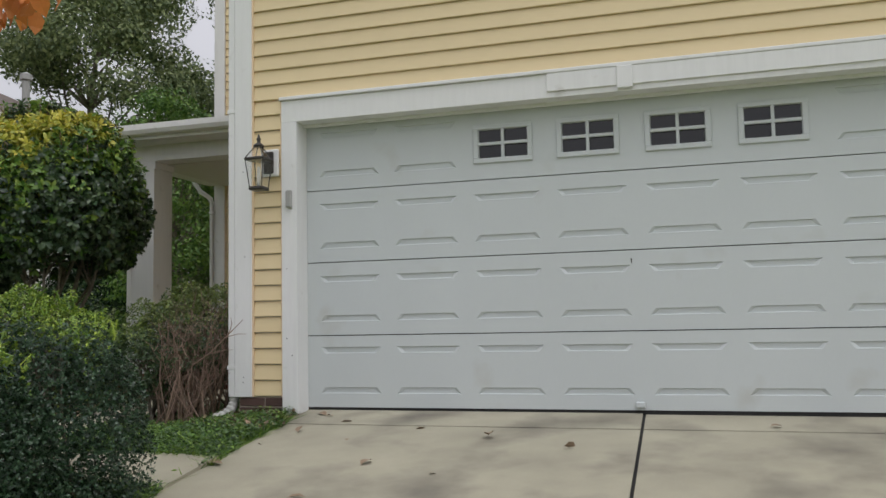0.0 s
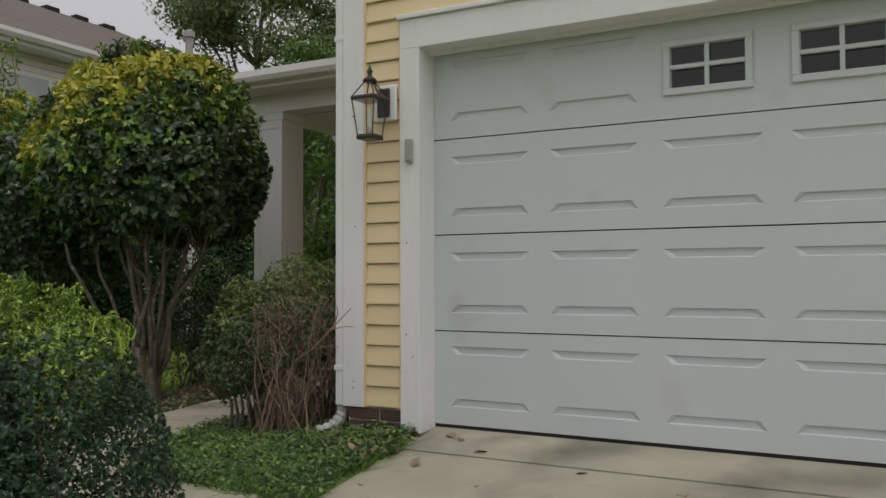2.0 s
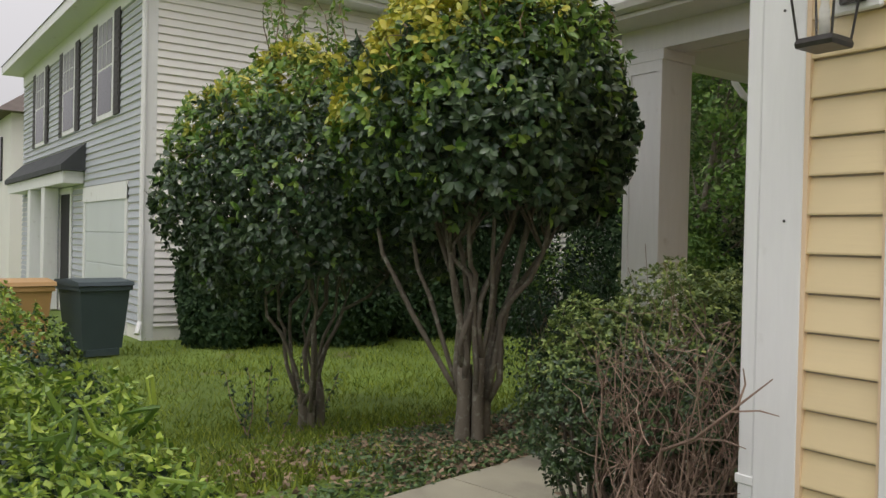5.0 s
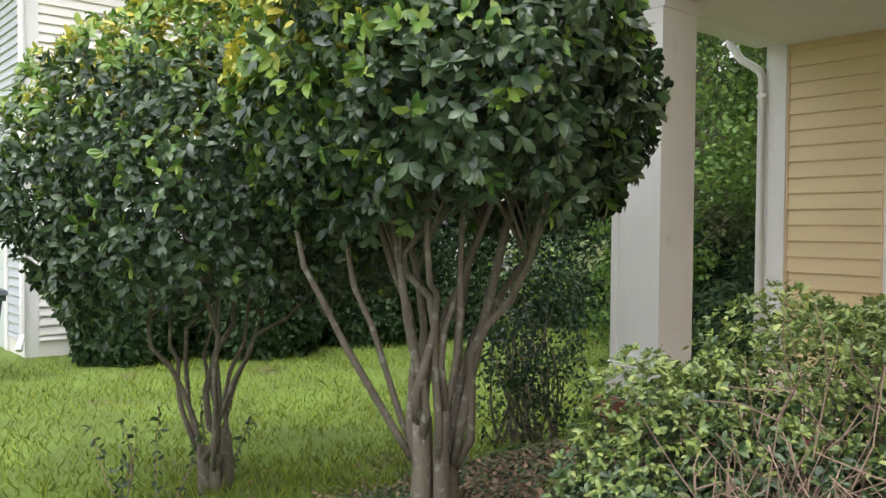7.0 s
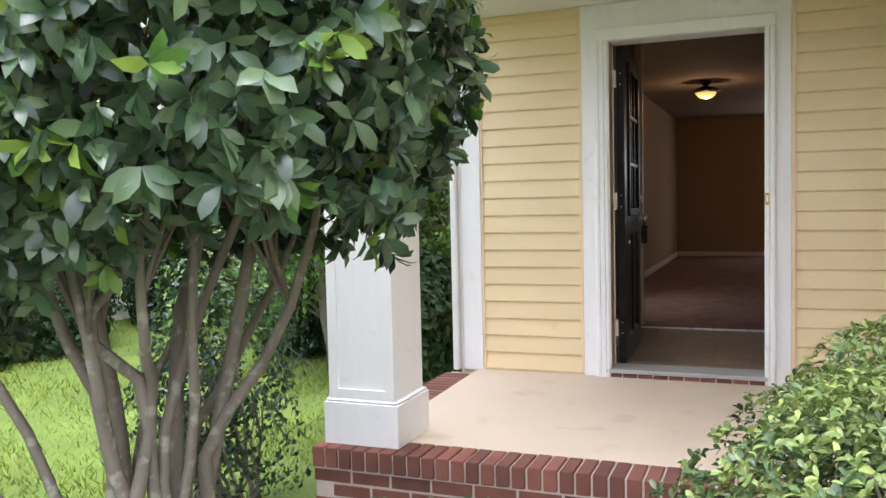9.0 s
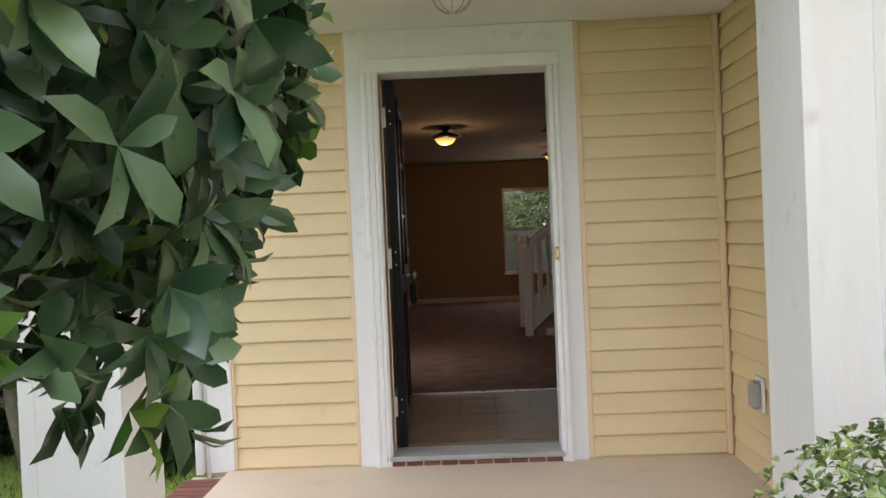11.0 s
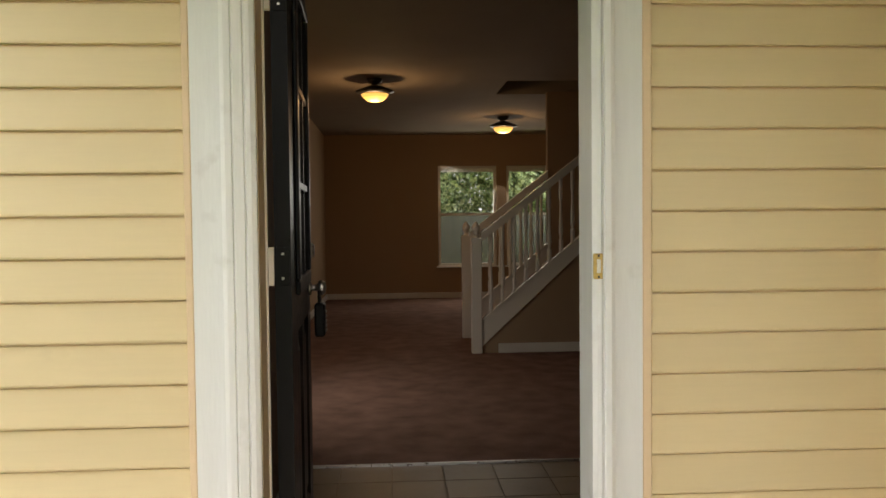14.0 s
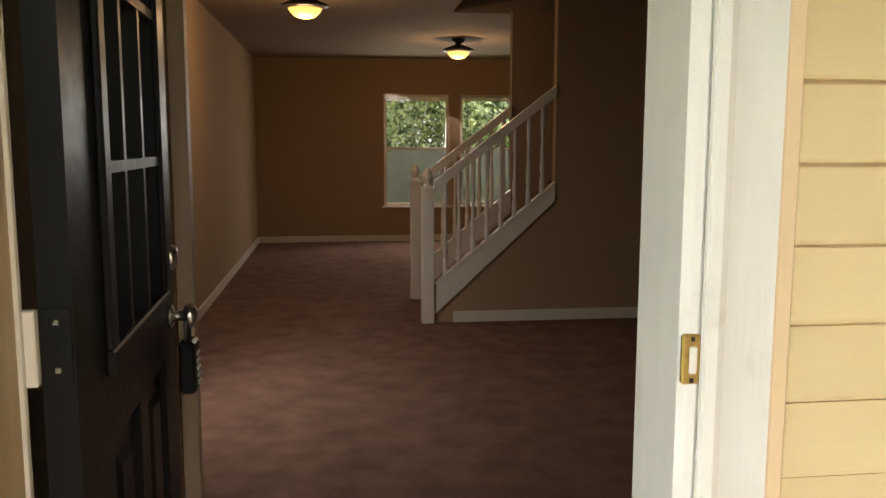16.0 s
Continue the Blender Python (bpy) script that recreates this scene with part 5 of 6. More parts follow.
def big_tree(name, base, height, spread, seed, label, count, leaf_size, mats=(FARLEAF,), trunk=0.25, clumps=34, low=0.3):
    r = rng(seed)
    t = thing(name, base, label, "tree")
    b = np.array(base, float)
    bm = bmesh.new()
    top = b + np.array((0, 0, height * 0.85))
    main = limb_path(r, b - np.array((0, 0, 0.2)), top, spread * 0.08, 8)
    tube(bm, main, [trunk * q for q in (1.2, 1, 0.85, 0.7, 0.55, 0.4, 0.25, 0.12)], 8)
    cl = []
    for i in range(clumps):
        a, h = r.uniform(0, 6.28), low + (1 - low) * (i + 0.5) / clumps
        w = spread * (0.35 + 0.65 * math.sin(math.pi * min(1, (h - low) / (1 - low) * 0.75 + 0.25))) * r.uniform(0.35, 0.95)
        c = b + np.array((w * math.cos(a), w * math.sin(a), height * h))
        s = main[min(7, int(h * 7))]
        tube(bm, limb_path(r, s, c, spread * 0.05, 5), [trunk * q for q in (0.3, 0.22, 0.15, 0.1, 0.04)], 5)
        cl.append((c, spread * r.uniform(0.20, 0.36)))
    part("trunk", bm, BARK, t, "tapering trunk and limbs", smooth=True)
    P, N = [], []
    for c, s in cl:
        p, nn, u = dome(r, count // clumps, tuple(c), (s, s, s * 0.75), int(r.integers(999)), low=-1, lump=0.3, depth=0.8, freq=3)
        P.append(p), N.append(nn)
    P, N = np.concatenate(P), np.concatenate(N)
    v, f = leaves(r, P, N, leaf_size, 0.6, detail=False)
    raw("crown", v, f, mats[0], t, "uneven leafy crown", "stuff")
    return t


big_tree("broadleaf_tree", (-15.4, 17.0, -0.6), 13.5, 4.4, 51, "tall broadleaf tree beyond the houses", 80000, 0.15, clumps=60, low=0.16)
big_tree("broadleaf_tree", (-10.0, 20.5, -0.6), 15.0, 4.4, 52, "tall darker broadleaf tree behind the house", 30000, 0.16, mats=(FARLEAF,), clumps=46, low=0.15)
for i, (x, y, h, s, mt) in enumerate(((-5.6, 6.6, 5.0, 1.5, FERN), (-4.75, 8.2, 5.5, 1.3, FERN), (-7.0, 9.2, 5.0, 1.9, FARLEAF), (-5.3, 11.5, 6.5, 1.8, FARLEAF), (-9.0, 12.0, 4.5, 2.0, FARLEAF), (-7.2, 13.5, 6.0, 2.2, FARLEAF))):
    big_tree("understorey_tree", (x, y, ground_z(x, y)), h, s, 60 + i, ("feathery light green small tree beside the house" if mt is FERN else "dark small tree at the back of the lawn"), 16000, 0.085 if mt is FERN else 0.11, mats=(mt,), trunk=0.07, clumps=40, low=0.08)
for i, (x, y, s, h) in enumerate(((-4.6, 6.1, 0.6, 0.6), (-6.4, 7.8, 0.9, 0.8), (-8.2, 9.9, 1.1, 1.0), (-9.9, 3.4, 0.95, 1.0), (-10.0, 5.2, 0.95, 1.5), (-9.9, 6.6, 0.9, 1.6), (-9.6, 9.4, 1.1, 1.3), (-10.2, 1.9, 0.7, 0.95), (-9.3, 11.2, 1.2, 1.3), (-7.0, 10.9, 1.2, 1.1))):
    bush("dark_shrub", (x, y, ground_z(x, y)), [((x, y, ground_z(x, y) + h * 0.7), (s, s, h * 1.25))], 80 + i, 15000, 0.10, "loose shrub at the edge of the lawn, leaves darkened as in shade", light=0.2, mats=(SHADEDLEAF, SHADEDLEAF), stems=12)
for i, x in enumerate((-2.6, 0.2, 3.0)):
    bush("backyard_shrub", (x, 17.8, ground_z(x, 17.8)), [((x, 17.8, 1.2), (2.0, 1.0, 2.6))], 140 + i, 42000, 0.09, "tall leafy shrub behind the back windows", light=0.6, mats=(FARLEAF, FERN), stems=10)
for i, (x, y) in enumerate(((-2.6, 19.0), (0.2, 18.5), (2.6, 19.5))):
    big_tree("backyard_tree", (x, y, -0.3), 6.0, 2.2, 90 + i, "leafy tree behind the back windows", 20000, 0.10, trunk=0.1, clumps=26, low=0.05)

# drooping orange leaves of a street tree over the drive
mt_ = thing("maple_branch", (0.2, -3.3, 1.75), "hanging branch tip with orange autumn leaves", "branch")
rm = rng(7)
bm = bmesh.new()
cs = []
for i in range(6):
    a = (0.62 + 0.10 * i - 0.6, -3.05 - 0.03 * i, 2.10)
    e = (a[0] + rm.normal(0, 0.03), a[1] + rm.normal(0, 0.03), 1.85 + 0.05 * rm.random())
    tube(bm, [(0.3, -3.2, 2.9), a, e], [0.006, 0.004, 0.0015], 5)
    cs += [np.array(e) + rm.normal(0, 0.035, 3) for _ in range(7)]
part("twig", bm, BARK, mt_)
v, f = leaves(rm, np.array(cs), rm.normal(0, 1, (len(cs), 3)), 0.10, 0.7, droop=1.2)
raw("leaf_cluster", v, f, ORANGE, mt_, "orange autumn leaves", "stuff")


# ---- grass, ground cover and litter ----
def blades(name, r, xy, height, width, material, label, lean=0.5):
    k = len(xy)
    z = np.array([ground_z(x, y) for x, y in xy]) - 0.005
    a, h = r.uniform(0, 6.28, k), height * r.uniform(0.4, 1.2, k)
    d = np.stack([np.cos(a), np.sin(a)], 1) * width / 2
    ln = r.normal(0, lean, (k, 2)) * h[:, None]
    v = np.zeros((k, 3, 3))
    v[:, 0, :2], v[:, 1, :2], v[:, 2, :2] = xy - d, xy + d, xy + ln
    v[:, 0, 2] = v[:, 1, 2] = z
    v[:, 2, 2] = z + h
    f = (np.arange(k)[:, None] * 3 + np.array((0, 1, 2))).tolist()
    return raw(name, v.reshape(-1, 3), f, material, None, label, "stuff", "grass")


WALK_LINE = WALK_IN + WALK_OUT[::-1]


def on_walk(x, y, out=0.0):
    """Whether a point lies on the front walk, grown or shrunk by out."""
    if not (-2.5 - out < x < 0.1 and y < 2.35):
        return False
    inside, near = False, 9.0
    for (ax, ay), (cx, cy) in zip(WALK_LINE, WALK_LINE[1:] + WALK_LINE[:1]):
        if (ay > y) != (cy > y) and x < ax + (y - ay) * (cx - ax) / (cy - ay):
            inside = not inside
        if out:
            dx, dy = cx - ax, cy - ay
            t = min(1, max(0, ((x - ax) * dx + (y - ay) * dy) / (dx * dx + dy * dy)))
            near = min(near, math.hypot(x - ax - t * dx, y - ay - t * dy))
    return inside and near > -out or not inside and near < out


rg = rng(101)
pts = np.stack([rg.uniform(-12, -2.5, 200000), rg.uniform(-3.5, 12.5, 200000)], 1)
near = rg.random(len(pts)) < np.clip(2.6 / (np.hypot(pts[:, 0] + 1.5, pts[:, 1] + 1) + 0.5), 0.25, 1)
keep = [not (x < -10.9 and y > 0.7) and not (x > -3.45 and y > 2.1) and not on_walk(x, y) and (math.hypot(x + 2.9, y - 0.65) > 0.45 + 0.4 * rg.random()) and not (x > -3.7 and y > 0.9 + 0.6 * rg.random()) for x, y in pts]
pts = pts[near & np.array(keep)]
blades("lawn_grass", rg, pts, 0.075, 0.013, GRASS, "bright green shaggy lawn grass", 0.6)
pts = np.stack([rg.uniform(-1.7, 0.05, 42000), rg.uniform(-2.15, 0.3, 42000)], 1)
drive_edge = 0.015 + 0.025 * np.sin(pts[:, 1] * 9) + 0.02 * np.sin(pts[:, 1] * 23)
keep = [not on_walk(x, y, -0.02) and x < e and not (x > -0.48 and y > -0.15) for (x, y), e in zip(pts, drive_edge)]
pts = pts[keep]
tufty = (np.sin(pts[:, 0] * 7 + 1) * np.sin(pts[:, 1] * 8) + rg.normal(0, 0.5, len(pts)) > -0.35) & (pts[:, 1] < -0.2)
blades("verge_grass", rg, pts[tufty], 0.065, 0.011, VERGE, "low strappy grass beside the drive", 1.3)
def flat_leaves(name, pts, size, lift, material, label, category, wide=0.6):
    """Small leaves lying in a loose layer on the ground."""
    c = np.concatenate([pts, np.array([ground_z(x, y) + 0.008 + lift * rg.random() for x, y in pts])[:, None]], 1)
    v, f = leaves(rg, c, np.tile((0, 0, 1.0), (len(c), 1)), size, wide, detail=False)
    return raw(name, v, f, material, None, label, "stuff", category)


flat_leaves("verge_weeds", pts[rg.random(len(pts)) < 0.40], 0.030, 0.045, COVERLEAF, "green small-leaved ground cover at the garage corner", "ground cover")
flat_leaves("verge_young_weeds", pts[rg.random(len(pts)) < 0.10], 0.028, 0.06, VERGE, "bright green weeds at the garage corner", "ground cover")
near_pier = pts[(pts[:, 1] + 0.35 * pts[:, 0] > -0.65) & (rg.random(len(pts)) < 0.16)]
flat_leaves("corner_litter", near_pier, 0.05, 0.03, LITTER, "dry curled leaves gathered at the brick footing", "leaf litter")
pts = np.stack([rg.uniform(-3.9, 0.0, 34000), rg.uniform(-2.2, 2.25, 34000)], 1)
pts = pts[[not on_walk(x, y) and (math.hypot(x + 2.75, y - 0.5) < 0.95 or x > -2.4 or y > 1.1) and not (x > -0.48 and y > -0.15) and not (x > 0) for x, y in pts]]
c3 = np.concatenate([pts, np.array([ground_z(x, y) + 0.012 + 0.03 * rg.random() for x, y in pts])[:, None]], 1)
v, f = leaves(rg, c3, np.tile((0, 0, 1.0), (len(c3), 1)), 0.035, 0.6, detail=False)
raw("ground_cover", v, f, COVERLEAF, None, "small-leaved green ground cover beside the walk", "stuff", "ground cover")
pts = np.concatenate([np.stack([rg.normal(-2.8, 0.5, 6000), rg.normal(0.6, 0.7, 6000)], 1), np.stack([rg.uniform(-3.7, -2.35, 4500), rg.uniform(0.9, 2.25, 4500)], 1)])
pts = pts[[not on_walk(x, y) and y < 2.15 for x, y in pts]]
c3 = np.concatenate([pts, np.array([ground_z(x, y) + 0.01 + 0.02 * rg.random() for x, y in pts])[:, None]], 1)
v, f = leaves(rg, c3, np.tile((0, 0, 1.0), (len(c3), 1)), 0.045, 0.6, detail=False)
raw("leaf_litter", v, f, LITTER, None, "dry brown fallen leaves under the trees", "stuff", "leaf litter")
for i, (x, y) in enumerate(((0.62, -0.75), (0.95, -1.15), (0.75, -1.8), (1.35, -1.35), (0.6, -2.0), (1.0, -1.95), (2.05, -0.8), (1.75, -1.95), (1.05, -0.45), (3.2, -0.3), (0.35, -2.3), (0.5, -2.5), (0.16, -0.12), (0.30, -0.20), (0.24, -0.62), (0.42, -0.34), (0.12, -0.9), (0.1, -1.3), (1.5, -0.6), (1.15, -2.6), (3.7, -1.2))):
    c = np.array([(x, y, 0.13 * y + 0.008)])
    v, f = leaves(rg, c, np.tile((0, 0, 1.0), (1, 1)), 0.085, 0.6)
    raw("fallen_leaf", v, f, LITTER, None, "curled dry brown leaf on the driveway", "", "leaf")["group"] = "fallen leaves on the drive"

# ---- neighbouring house ----
NXW, NY, NZ, NE = -11.02, 0.97, -0.50, 4.82       # side wall, front wall, ground, eave
nb = thing("neighbour_house", (-16.0, 6.0, NZ), "two-storey pale vinyl-sided house with dark shutters, single garage and small portico", "house")
FXE = -21.2
wl_ = part("wall", bx(FXE, NXW - 0.001, NY + 0.001, 13.0, NZ - 0.3, NE), NBSIDING, nb, "pale vinyl-sided walls")
siding(wl_, NY + 0.14, 13.0, NXW, NZ + 0.2, NE, "+x", NBSIDING, 0.115, 0.0, 0.022, 0.022)
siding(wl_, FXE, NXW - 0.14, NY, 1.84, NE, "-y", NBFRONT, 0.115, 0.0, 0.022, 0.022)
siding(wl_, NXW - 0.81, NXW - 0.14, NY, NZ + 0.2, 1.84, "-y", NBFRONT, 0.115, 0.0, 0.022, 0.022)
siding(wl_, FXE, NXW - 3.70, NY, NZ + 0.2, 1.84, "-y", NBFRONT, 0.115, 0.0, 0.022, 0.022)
bm = bmesh.new()
box(bm, NXW - 0.14, NXW + 0.022, NY - 0.022, NY - 0.0005, NZ, NE)
box(bm, NXW + 0.0005, NXW + 0.022, NY, NY + 0.14, NZ, NE)
part("corner_board", bm, WHITE, nb, "white corner board")
bm = bmesh.new()
box(bm, FXE - 0.4, NXW + 0.42, NY - 0.42, 13.4, NE - 0.02, NE)
part("soffit", bm, WHITE, nb, "white soffit")
part("fascia", bx(NXW + 0.4205, NXW + 0.43, NY - 0.42, 13.4, NE, NE + 0.18), WHITE, nb, "white fascia board")
part("fascia", bx(FXE - 0.4, NXW + 0.42, NY - 0.45, NY - 0.4205, NE - 0.02, NE + 0.18), WHITE, nb, "white fascia board")
part("frieze_board", bx(FXE, NXW, NY - 0.03, NY - 0.001, NE - 0.32, NE - 0.0205), WHITE, nb, "white frieze board")
part("gutter", prism(bmesh.new(), ((NXW + 0.43, NE + 0.05), (NXW + 0.50, NE + 0.05), (NXW + 0.55, NE + 0.12), (NXW + 0.55, NE + 0.19), (NXW + 0.43, NE + 0.19)), "y", NY - 0.42, 13.4), WHITE, nb, "white gutter")
bm = bmesh.new()
tube(bm, [(NXW + 0.48, NY - 0.30, NE + 0.06), (NXW + 0.46, NY - 0.28, NE - 0.12), (NXW + 0.06, NY - 0.06, NE - 0.35), (NXW + 0.05, NY - 0.05, NZ + 0.3), (NXW + 0.15, NY - 0.12, NZ + 0.12)], 0.04, 8)
part("downspout", bm, WHITE, nb, "white downspout")
rv = [(FXE - 0.45, NY - 0.47, NE + 0.17), (NXW + 0.47, NY - 0.47, NE + 0.17), (NXW + 0.47, 13.4, NE + 0.17), (FXE - 0.45, 13.4, NE + 0.17), (-15.9, 5.6, 7.5), (-15.9, 11.4, 7.5)]
raw("roof", rv, [(0, 1, 4), (1, 2, 5, 4), (2, 3, 5), (3, 0, 4, 5), (3, 2, 1, 0)], SHINGLE, nb, "brown hipped shingle roof")
for i in range(7):
    part("ridge_vent", bx(-16.05, -15.75, 5.7 + 0.85 * i, 6.1 + 0.85 * i, 7.40, 7.56, 0.03), DARK, nb, "dark ridge vent")
part("flue", turned(bmesh.new(), -12.4, 10.5, [(0.09, 5.5), (0.09, 6.6), (0.14, 6.62), (0.14, 6.75), (0.05, 6.8)], 10), GREYP, nb, "grey metal flue with a cap")


def nb_window(x0, x1, z0, z1, shut=True):
    y = NY - 0.016
    w = part("window", bx(x0 - 0.06, x1 + 0.06, y - 0.03, y, z0 - 0.06, z1 + 0.05, 0.004), WHITE, nb, "white window casing")
    bm = bmesh.new()
    part("pane", bx(x0 + 0.03, x1 - 0.03, y - 0.036, y - 0.031, z0 + 0.03, (z0 + z1) / 2 - 0.02), DARKPANE, w, "dark pane")
    part("pane", bx(x0 + 0.03, x1 - 0.03, y - 0.036, y - 0.031, (z0 + z1) / 2 + 0.02, z1 - 0.03), DIMPANE, w, "dim grey upper pane")
    xm = (x0 + x1) / 2
    for i in (-1, 1):
        box(bm, xm + i * 0.14 - 0.008, xm + i * 0.14 + 0.008, y - 0.042, y - 0.0365, (z0 + z1) / 2 + 0.02, z1 - 0.03)
    box(bm, x0 + 0.03, x1 - 0.03, y - 0.043, y - 0.0365, (z0 + 3 * z1) / 4 - 0.008, (z0 + 3 * z1) / 4 + 0.008)
    part("muntin", bm, WHITE, w)
    if shut:
        for a, b in ((x0 - 0.40, x0 - 0.08), (x1 + 0.08, x1 + 0.40)):
            bm = bx(a, b, y - 0.03, y, z0 - 0.05, z1 + 0.05, 0.004)
            for k in range(14):
                z = z0 + 0.02 + (z1 - z0 - 0.05) * k / 14
                box(bm, a + 0.04, b - 0.04, y - 0.038, y - 0.031, z, z + 0.05)
            part("shutter", bm, SHUTTER, nb, "dark louvred shutter")


for x0, x1 in ((-13.72, -12.78), (-16.50, -15.56), (-19.40, -18.46)):
    nb_window(x0, x1, 2.95, 4.50)
nb_window(-19.3, -18.3, 0.35, 1.75, False)
bm = bmesh.new()
box(bm, -14.70, -14.55, NY - 0.03, NY - 0.001, NZ, 1.76)
box(bm, -11.98, -11.84, NY - 0.03, NY - 0.001, NZ, 1.76)
box(bm, -14.70, -11.84, NY - 0.04, NY - 0.001, 1.56, 1.82)
part("garage_casing", bm, WHITE, nb, "white garage casing")
gdn = part("garage_door", bx(-14.55, -11.98, NY - 0.010, NY - 0.001, NZ, 1.56), GDOOR, nb, "plain white sectional garage door")
for k in range(4):
    part("section", bx(-14.54, -11.99, NY - 0.022, NY - 0.0105, NZ + 0.01 + 0.513 * k, NZ + 0.503 + 0.513 * k, 0.004), GDOOR, gdn)
part("portico_roof", prism(bmesh.new(), ((NY - 0.42, 2.12), (NY - 0.42, 2.22), (NY - 0.02, 2.62), (NY - 0.02, 2.12)), "x", -21.1, -14.62), DARKSHINGLE, nb, "small shingled portico roof")
part("portico_beam", bx(-21.0, -14.75, NY - 0.36, NY - 0.02, 1.90, 2.115), WHITE, nb, "white portico beam")
for x in (-16.75, -18.3):
    part("portico_column", bx(x - 0.15, x + 0.15, NY - 0.34, NY - 0.08, NZ, 1.895, 0.01), WHITE, nb, "white portico column")
part("front_door", bx(-16.6, -15.75, NY - 0.03, NY - 0.017, NZ + 0.2, 1.75), DARK, nb, "dark open entrance")
part("door_casing", prism(bmesh.new(), ((-16.72, NZ), (-16.72, 1.87), (-15.63, 1.87), (-15.63, NZ), (-15.74, NZ), (-15.74, 1.76), (-16.61, 1.76), (-16.61, NZ)), "y", NY - 0.045, NY - 0.0165), WHITE, nb, "white door casing")
# window on the side wall
sw = part("window", bx(NXW + 0.015, NXW + 0.045, 4.63, 5.75, 3.10, 4.47, 0.004), WHITE, nb, "white side window casing")
part("pane", bx(NXW + 0.0455, NXW + 0.05, 4.71, 5.67, 3.18, 3.76), PALEPANE, sw, "pale lower pane")
part("pane", bx(NXW + 0.0455, NXW + 0.05, 4.71, 5.67, 3.80, 4.39), PALEPANE, sw, "pale upper pane")
sw = part("window", bx(NXW + 0.015, NXW + 0.045, 8.3, 9.3, 3.25, 4.66, 0.004), WHITE, nb, "white side window casing")
part("pane", bx(NXW + 0.0455, NXW + 0.05, 8.38, 9.22, 3.33, 4.58), PALEPANE, sw, "pale pane")

# far second house, beyond the neighbour
fh = thing("far_house", (-31.0, 6.0, -0.8), "grey-roofed pale house further along the street", "house")
part("wall", bx(-36.0, -27.0, 1.5, 12.0, -0.9, 4.6), NBSIDING, fh, "pale siding")
raw("roof", [(-36.5, 1.0, 4.6), (-26.5, 1.0, 4.6), (-26.5, 12.5, 4.6), (-36.5, 12.5, 4.6), (-31.5, 4.5, 7.3), (-31.5, 9.0, 7.3)], [(0, 1, 4), (1, 2, 5, 4), (2, 3, 5), (3, 0, 4, 5), (3, 2, 1, 0)], SHINGLE, fh, "grey-brown hipped roof")
part("window", bx(-29.6, -28.6, 1.44, 1.495, 2.6, 4.0), DARKPANE, fh, "dark window")
part("window", bx(-26.995, -26.94, 3.4, 4.4, 2.6, 4.0), DARKPANE, fh, "dark window")


def bin_cart(x, y, turn, material, label):
    z = ground_z(x, y)
    t = thing("wheeled_bin", (x, y, z), label, "wheeled bin", "wheeled bins")
    bm = bmesh.new()
    lo = [(-0.24, -0.27), (0.24, -0.27), (0.24, 0.27), (-0.24, 0.27)]
    v0 = [bm.verts.new((a, b, 0.14)) for a, b in lo]
    v1 = [bm.verts.new((a * 1.25, b * 1.25, 0.93)) for a, b in lo]
    v2 = [bm.verts.new((a * 1.36, b * 1.34, 0.93)) for a, b in lo]
    v3 = [bm.verts.new((a * 1.36, b * 1.34, 0.99)) for a, b in lo]
    for p, q in ((v0, v1), (v1, v2), (v2, v3)):
        for i in range(4):
            bm.faces.new((p[i], p[(i + 1) % 4], q[(i + 1) % 4], q[i]))
    bm.faces.new(v0[::-1]), bm.faces.new(v3)
    box(bm, -0.27, 0.27, -0.02, 0.02, 0.60, 0.63)
    box(bm, -0.2, 0.2, -0.29, -0.2, 0.05, 0.14)
    M = pose(x, y, z, 0, 0, turn) @ Matrix.Diagonal((1, 1, 0.9, 1))
    bmesh.ops.transform(bm, matrix=M, verts=bm.verts)
    part("body", bm, material, t)
    bm = bmesh.new()
    prism(bm, ((-0.35, 0.992), (-0.38, 1.00), (-0.36, 1.05), (0.0, 1.085), (0.36, 1.06), (0.38, 1.0), (0.35, 0.992)), "x", -0.34, 0.34)
    bmesh.ops.transform(bm, matrix=M, verts=bm.verts)
    part("lid", bm, material, t, "slightly domed closed lid")
    bm = bmesh.new()
    tube(bm, [(-0.26, 0.36, 0.97), (-0.26, 0.42, 0.96), (0.26, 0.42, 0.96), (0.26, 0.36, 0.97)], 0.014, 6)
    bmesh.ops.transform(bm, matrix=M, verts=bm.verts)
    part("handle", bm, material, t)
    for s in (-0.25, 0.25):
        bm = turned(bmesh.new(), 0, 0, [(0.10, -0.025), (0.13, -0.02), (0.13, 0.02), (0.10, 0.025)], 14)
        bmesh.ops.transform(bm, matrix=M @ pose(s, 0.24, 0.13, 0, 90, 0), verts=bm.verts)
        part("wheel", bm, TYRE, t, "black wheel")


bin_cart(-9.76, 0.02, 100, BINGREEN, "grey-green wheeled waste bin with a closed lid on the lawn")
bin_cart(-9.86, -0.82, 95, BINTAN, "tan wheeled bin with a closed lid on the lawn")
ac = thing("air_conditioner", (-10.3, 7.2, ground_z(-10.3, 7.2)), "grey louvred air-conditioning unit by the neighbouring wall", "air conditioner")
zz = ground_z(-10.3, 7.2)
part("casing", bx(-10.65, -9.95, 6.85, 7.55, zz, zz + 0.75, 0.02), GREYP, ac)
bm = bmesh.new()
for k in range(10):
    box(bm, -9.948, -9.935, 6.90, 7.50, zz + 0.1 + 0.06 * k, zz + 0.13 + 0.06 * k)
    box(bm, -10.6, -10.0, 6.835, 6.848, zz + 0.1 + 0.06 * k, zz + 0.13 + 0.06 * k)
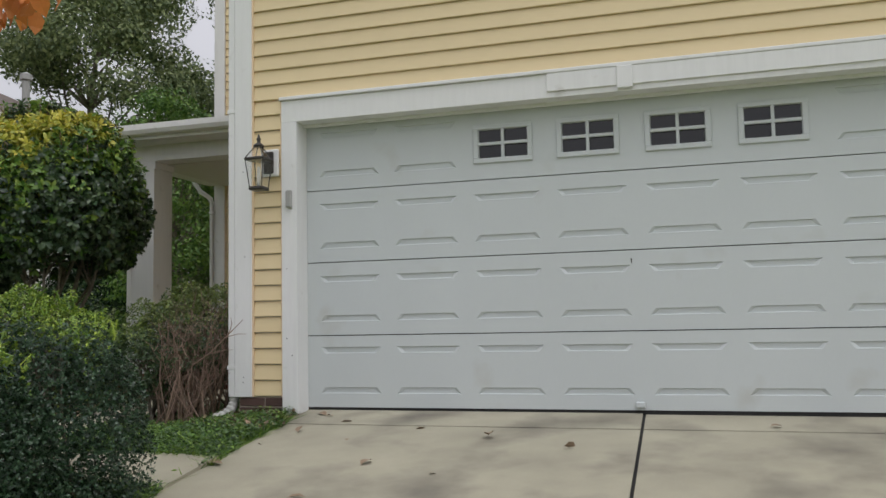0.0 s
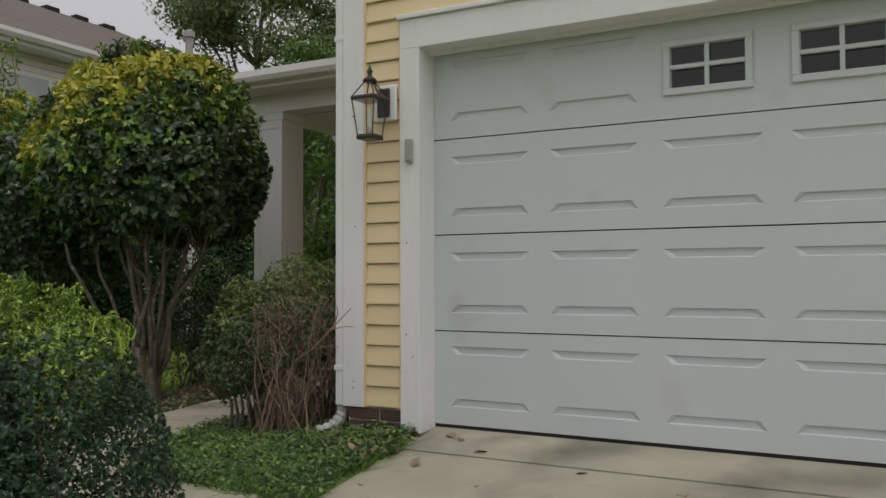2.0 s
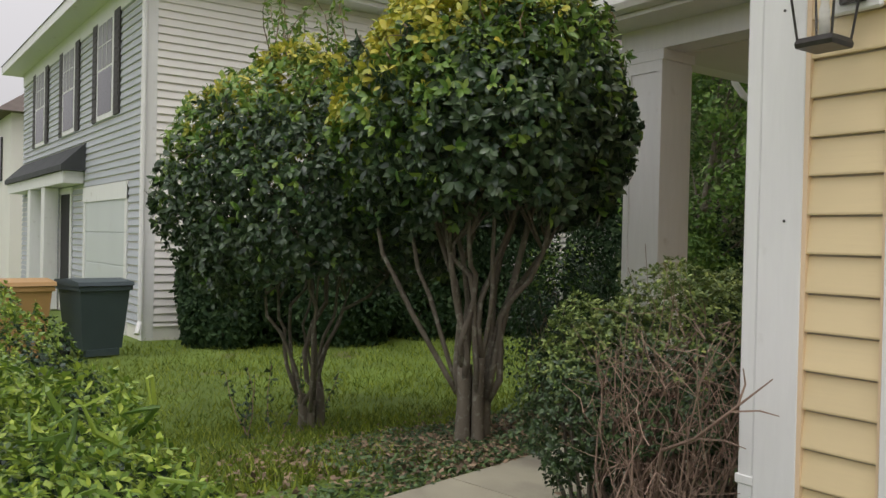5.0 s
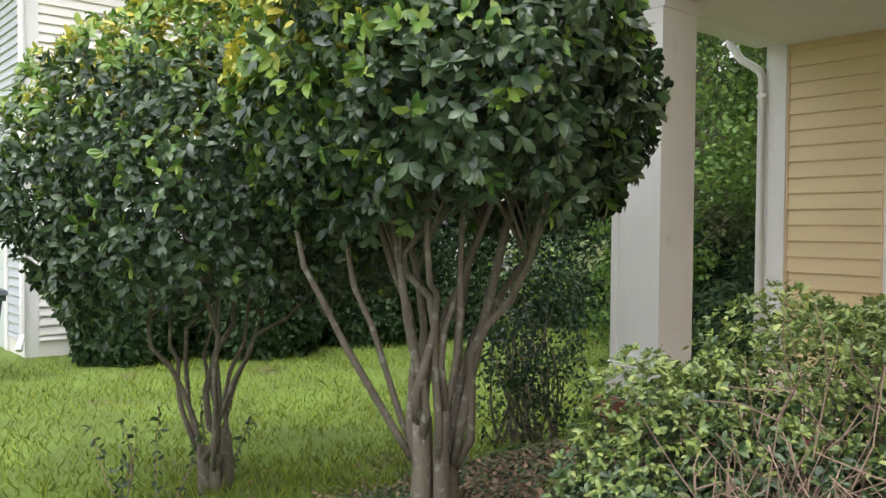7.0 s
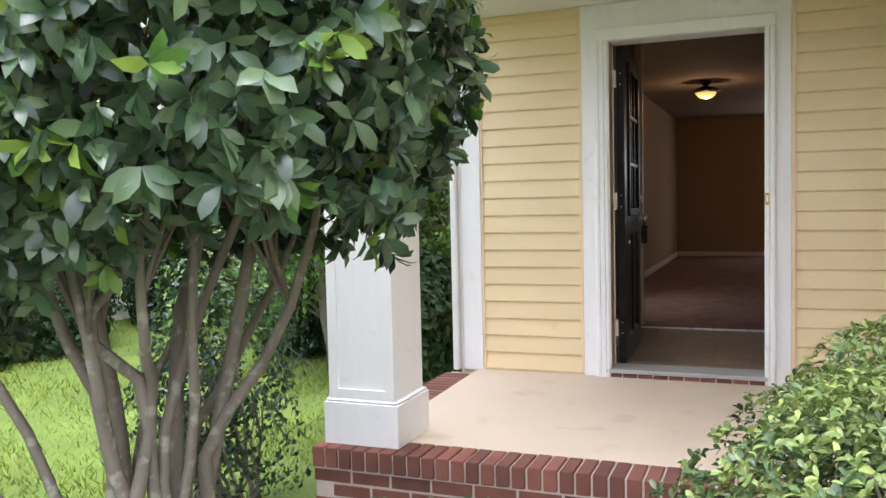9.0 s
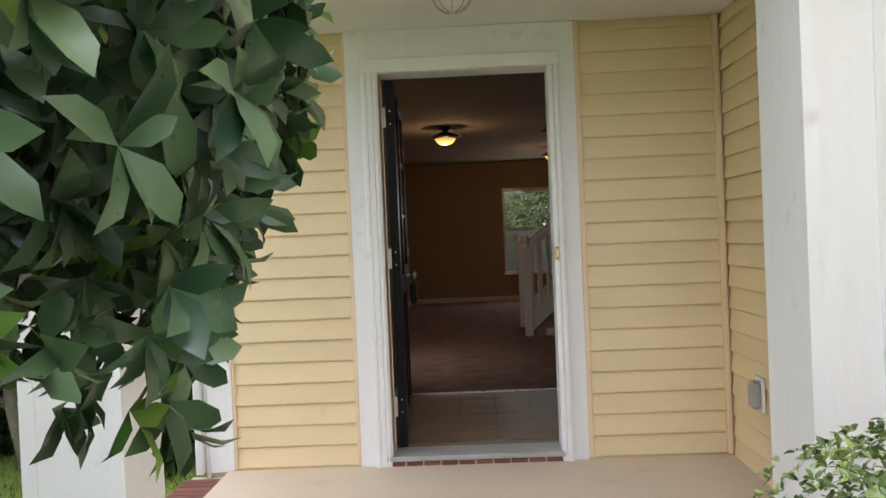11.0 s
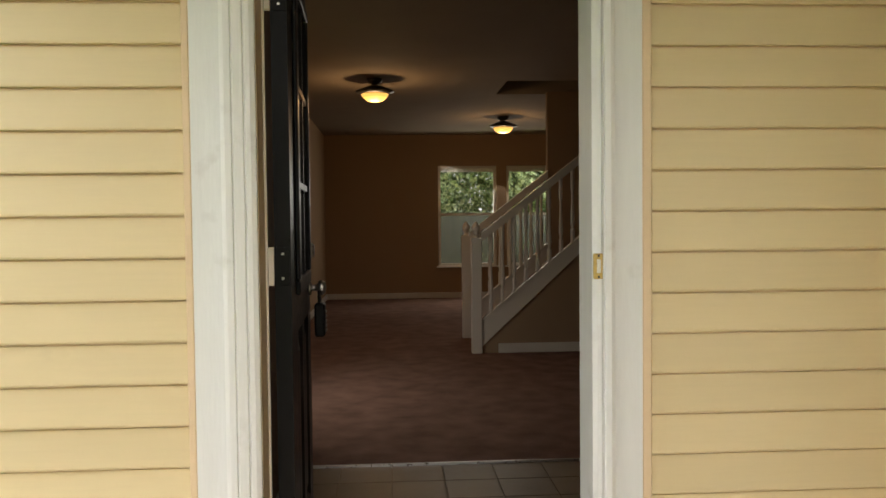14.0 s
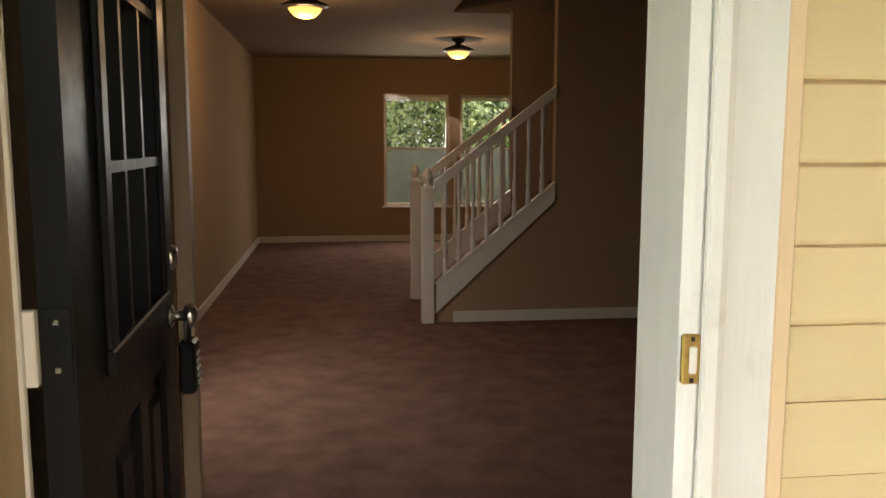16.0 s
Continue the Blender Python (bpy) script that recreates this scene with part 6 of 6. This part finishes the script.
part("grille", bm, WHITE, ac, "pale horizontal louvres")

# ---- small pieces: bricks and tiles ----
rb = random.Random(5)


def brick_mesh(w, d, h, material=BRICK):
    return mesh_of(bx(0, w, 0, d, 0, h, 0.004), material, "brick")


row, stretch, head = brick_mesh(0.060, 0.205, 0.098), brick_mesh(0.194, 0.09, 0.057), brick_mesh(0.205, 0.060, 0.098)
x = PX0
while x < PX1 - 0.07:
    piece("brick", row, wall_pf, (x, PY + rb.uniform(-0.002, 0.002), RL - 0.098 + rb.uniform(-0.001, 0.0015)))
    x += 0.0715
for c in range(5):
    x = PX0 + 0.004 + (0.102 if c % 2 else 0)
    z = RL - 0.098 - 0.068 * (c + 1)
    while x < PX1 - 0.2:
        piece("brick", stretch, wall_pf, (x, PY + 0.010 + rb.uniform(-0.001, 0.001), z))
        x += 0.205
side = mesh_of(bx(0, 0.09, 0, 0.194, 0, 0.057, 0.004), BRICK, "brick")
y = 2.51
while y < 4.08:
    piece("brick", head, wall_ps, (PX0 + rb.uniform(-0.002, 0.002), y, RL - 0.094))
    y += 0.0715
for c in range(6):
    y = PY + 0.02 + (0.102 if c % 2 else 0)
    while y < 3.96:
        piece("brick", side, wall_ps, (PX0 + 0.010, y, RL - 0.098 - 0.068 * (c + 1)))
        y += 0.205
pier_long, pier_short = brick_mesh(0.194, 0.09, 0.057, BRICKDK), brick_mesh(0.145, 0.09, 0.057, BRICKDK)
for c in range(5):
    x = -0.452
    for k in range(2):
        long = k == c % 2
        piece("brick", pier_long if long else pier_short, wall_pier, (x, GY - 0.012 + rb.uniform(-0.002, 0.002), 0.040 - 0.068 * c))
        x += 0.205 if long else 0.155
thm = mesh_of(bx(0, 0.085, 0, 0.02, 0, 0.042, 0.003), BRICK, "brick")
for k in range(10):
    piece("brick", thm, wall_th, (DX0 - 0.02 + 0.094 * k, HY - 0.040, 0.106))
tile = mesh_of(bx(0, 0.234, 0, 0.234, 0, 0.006, 0.001), TILE, "tile")
for i in range(12):
    for j in range(6):
        piece("tile", tile, floor_tile, (-2.415 + 0.24 * i, 5.600 - 0.24 * j, FZ - 0.0055))
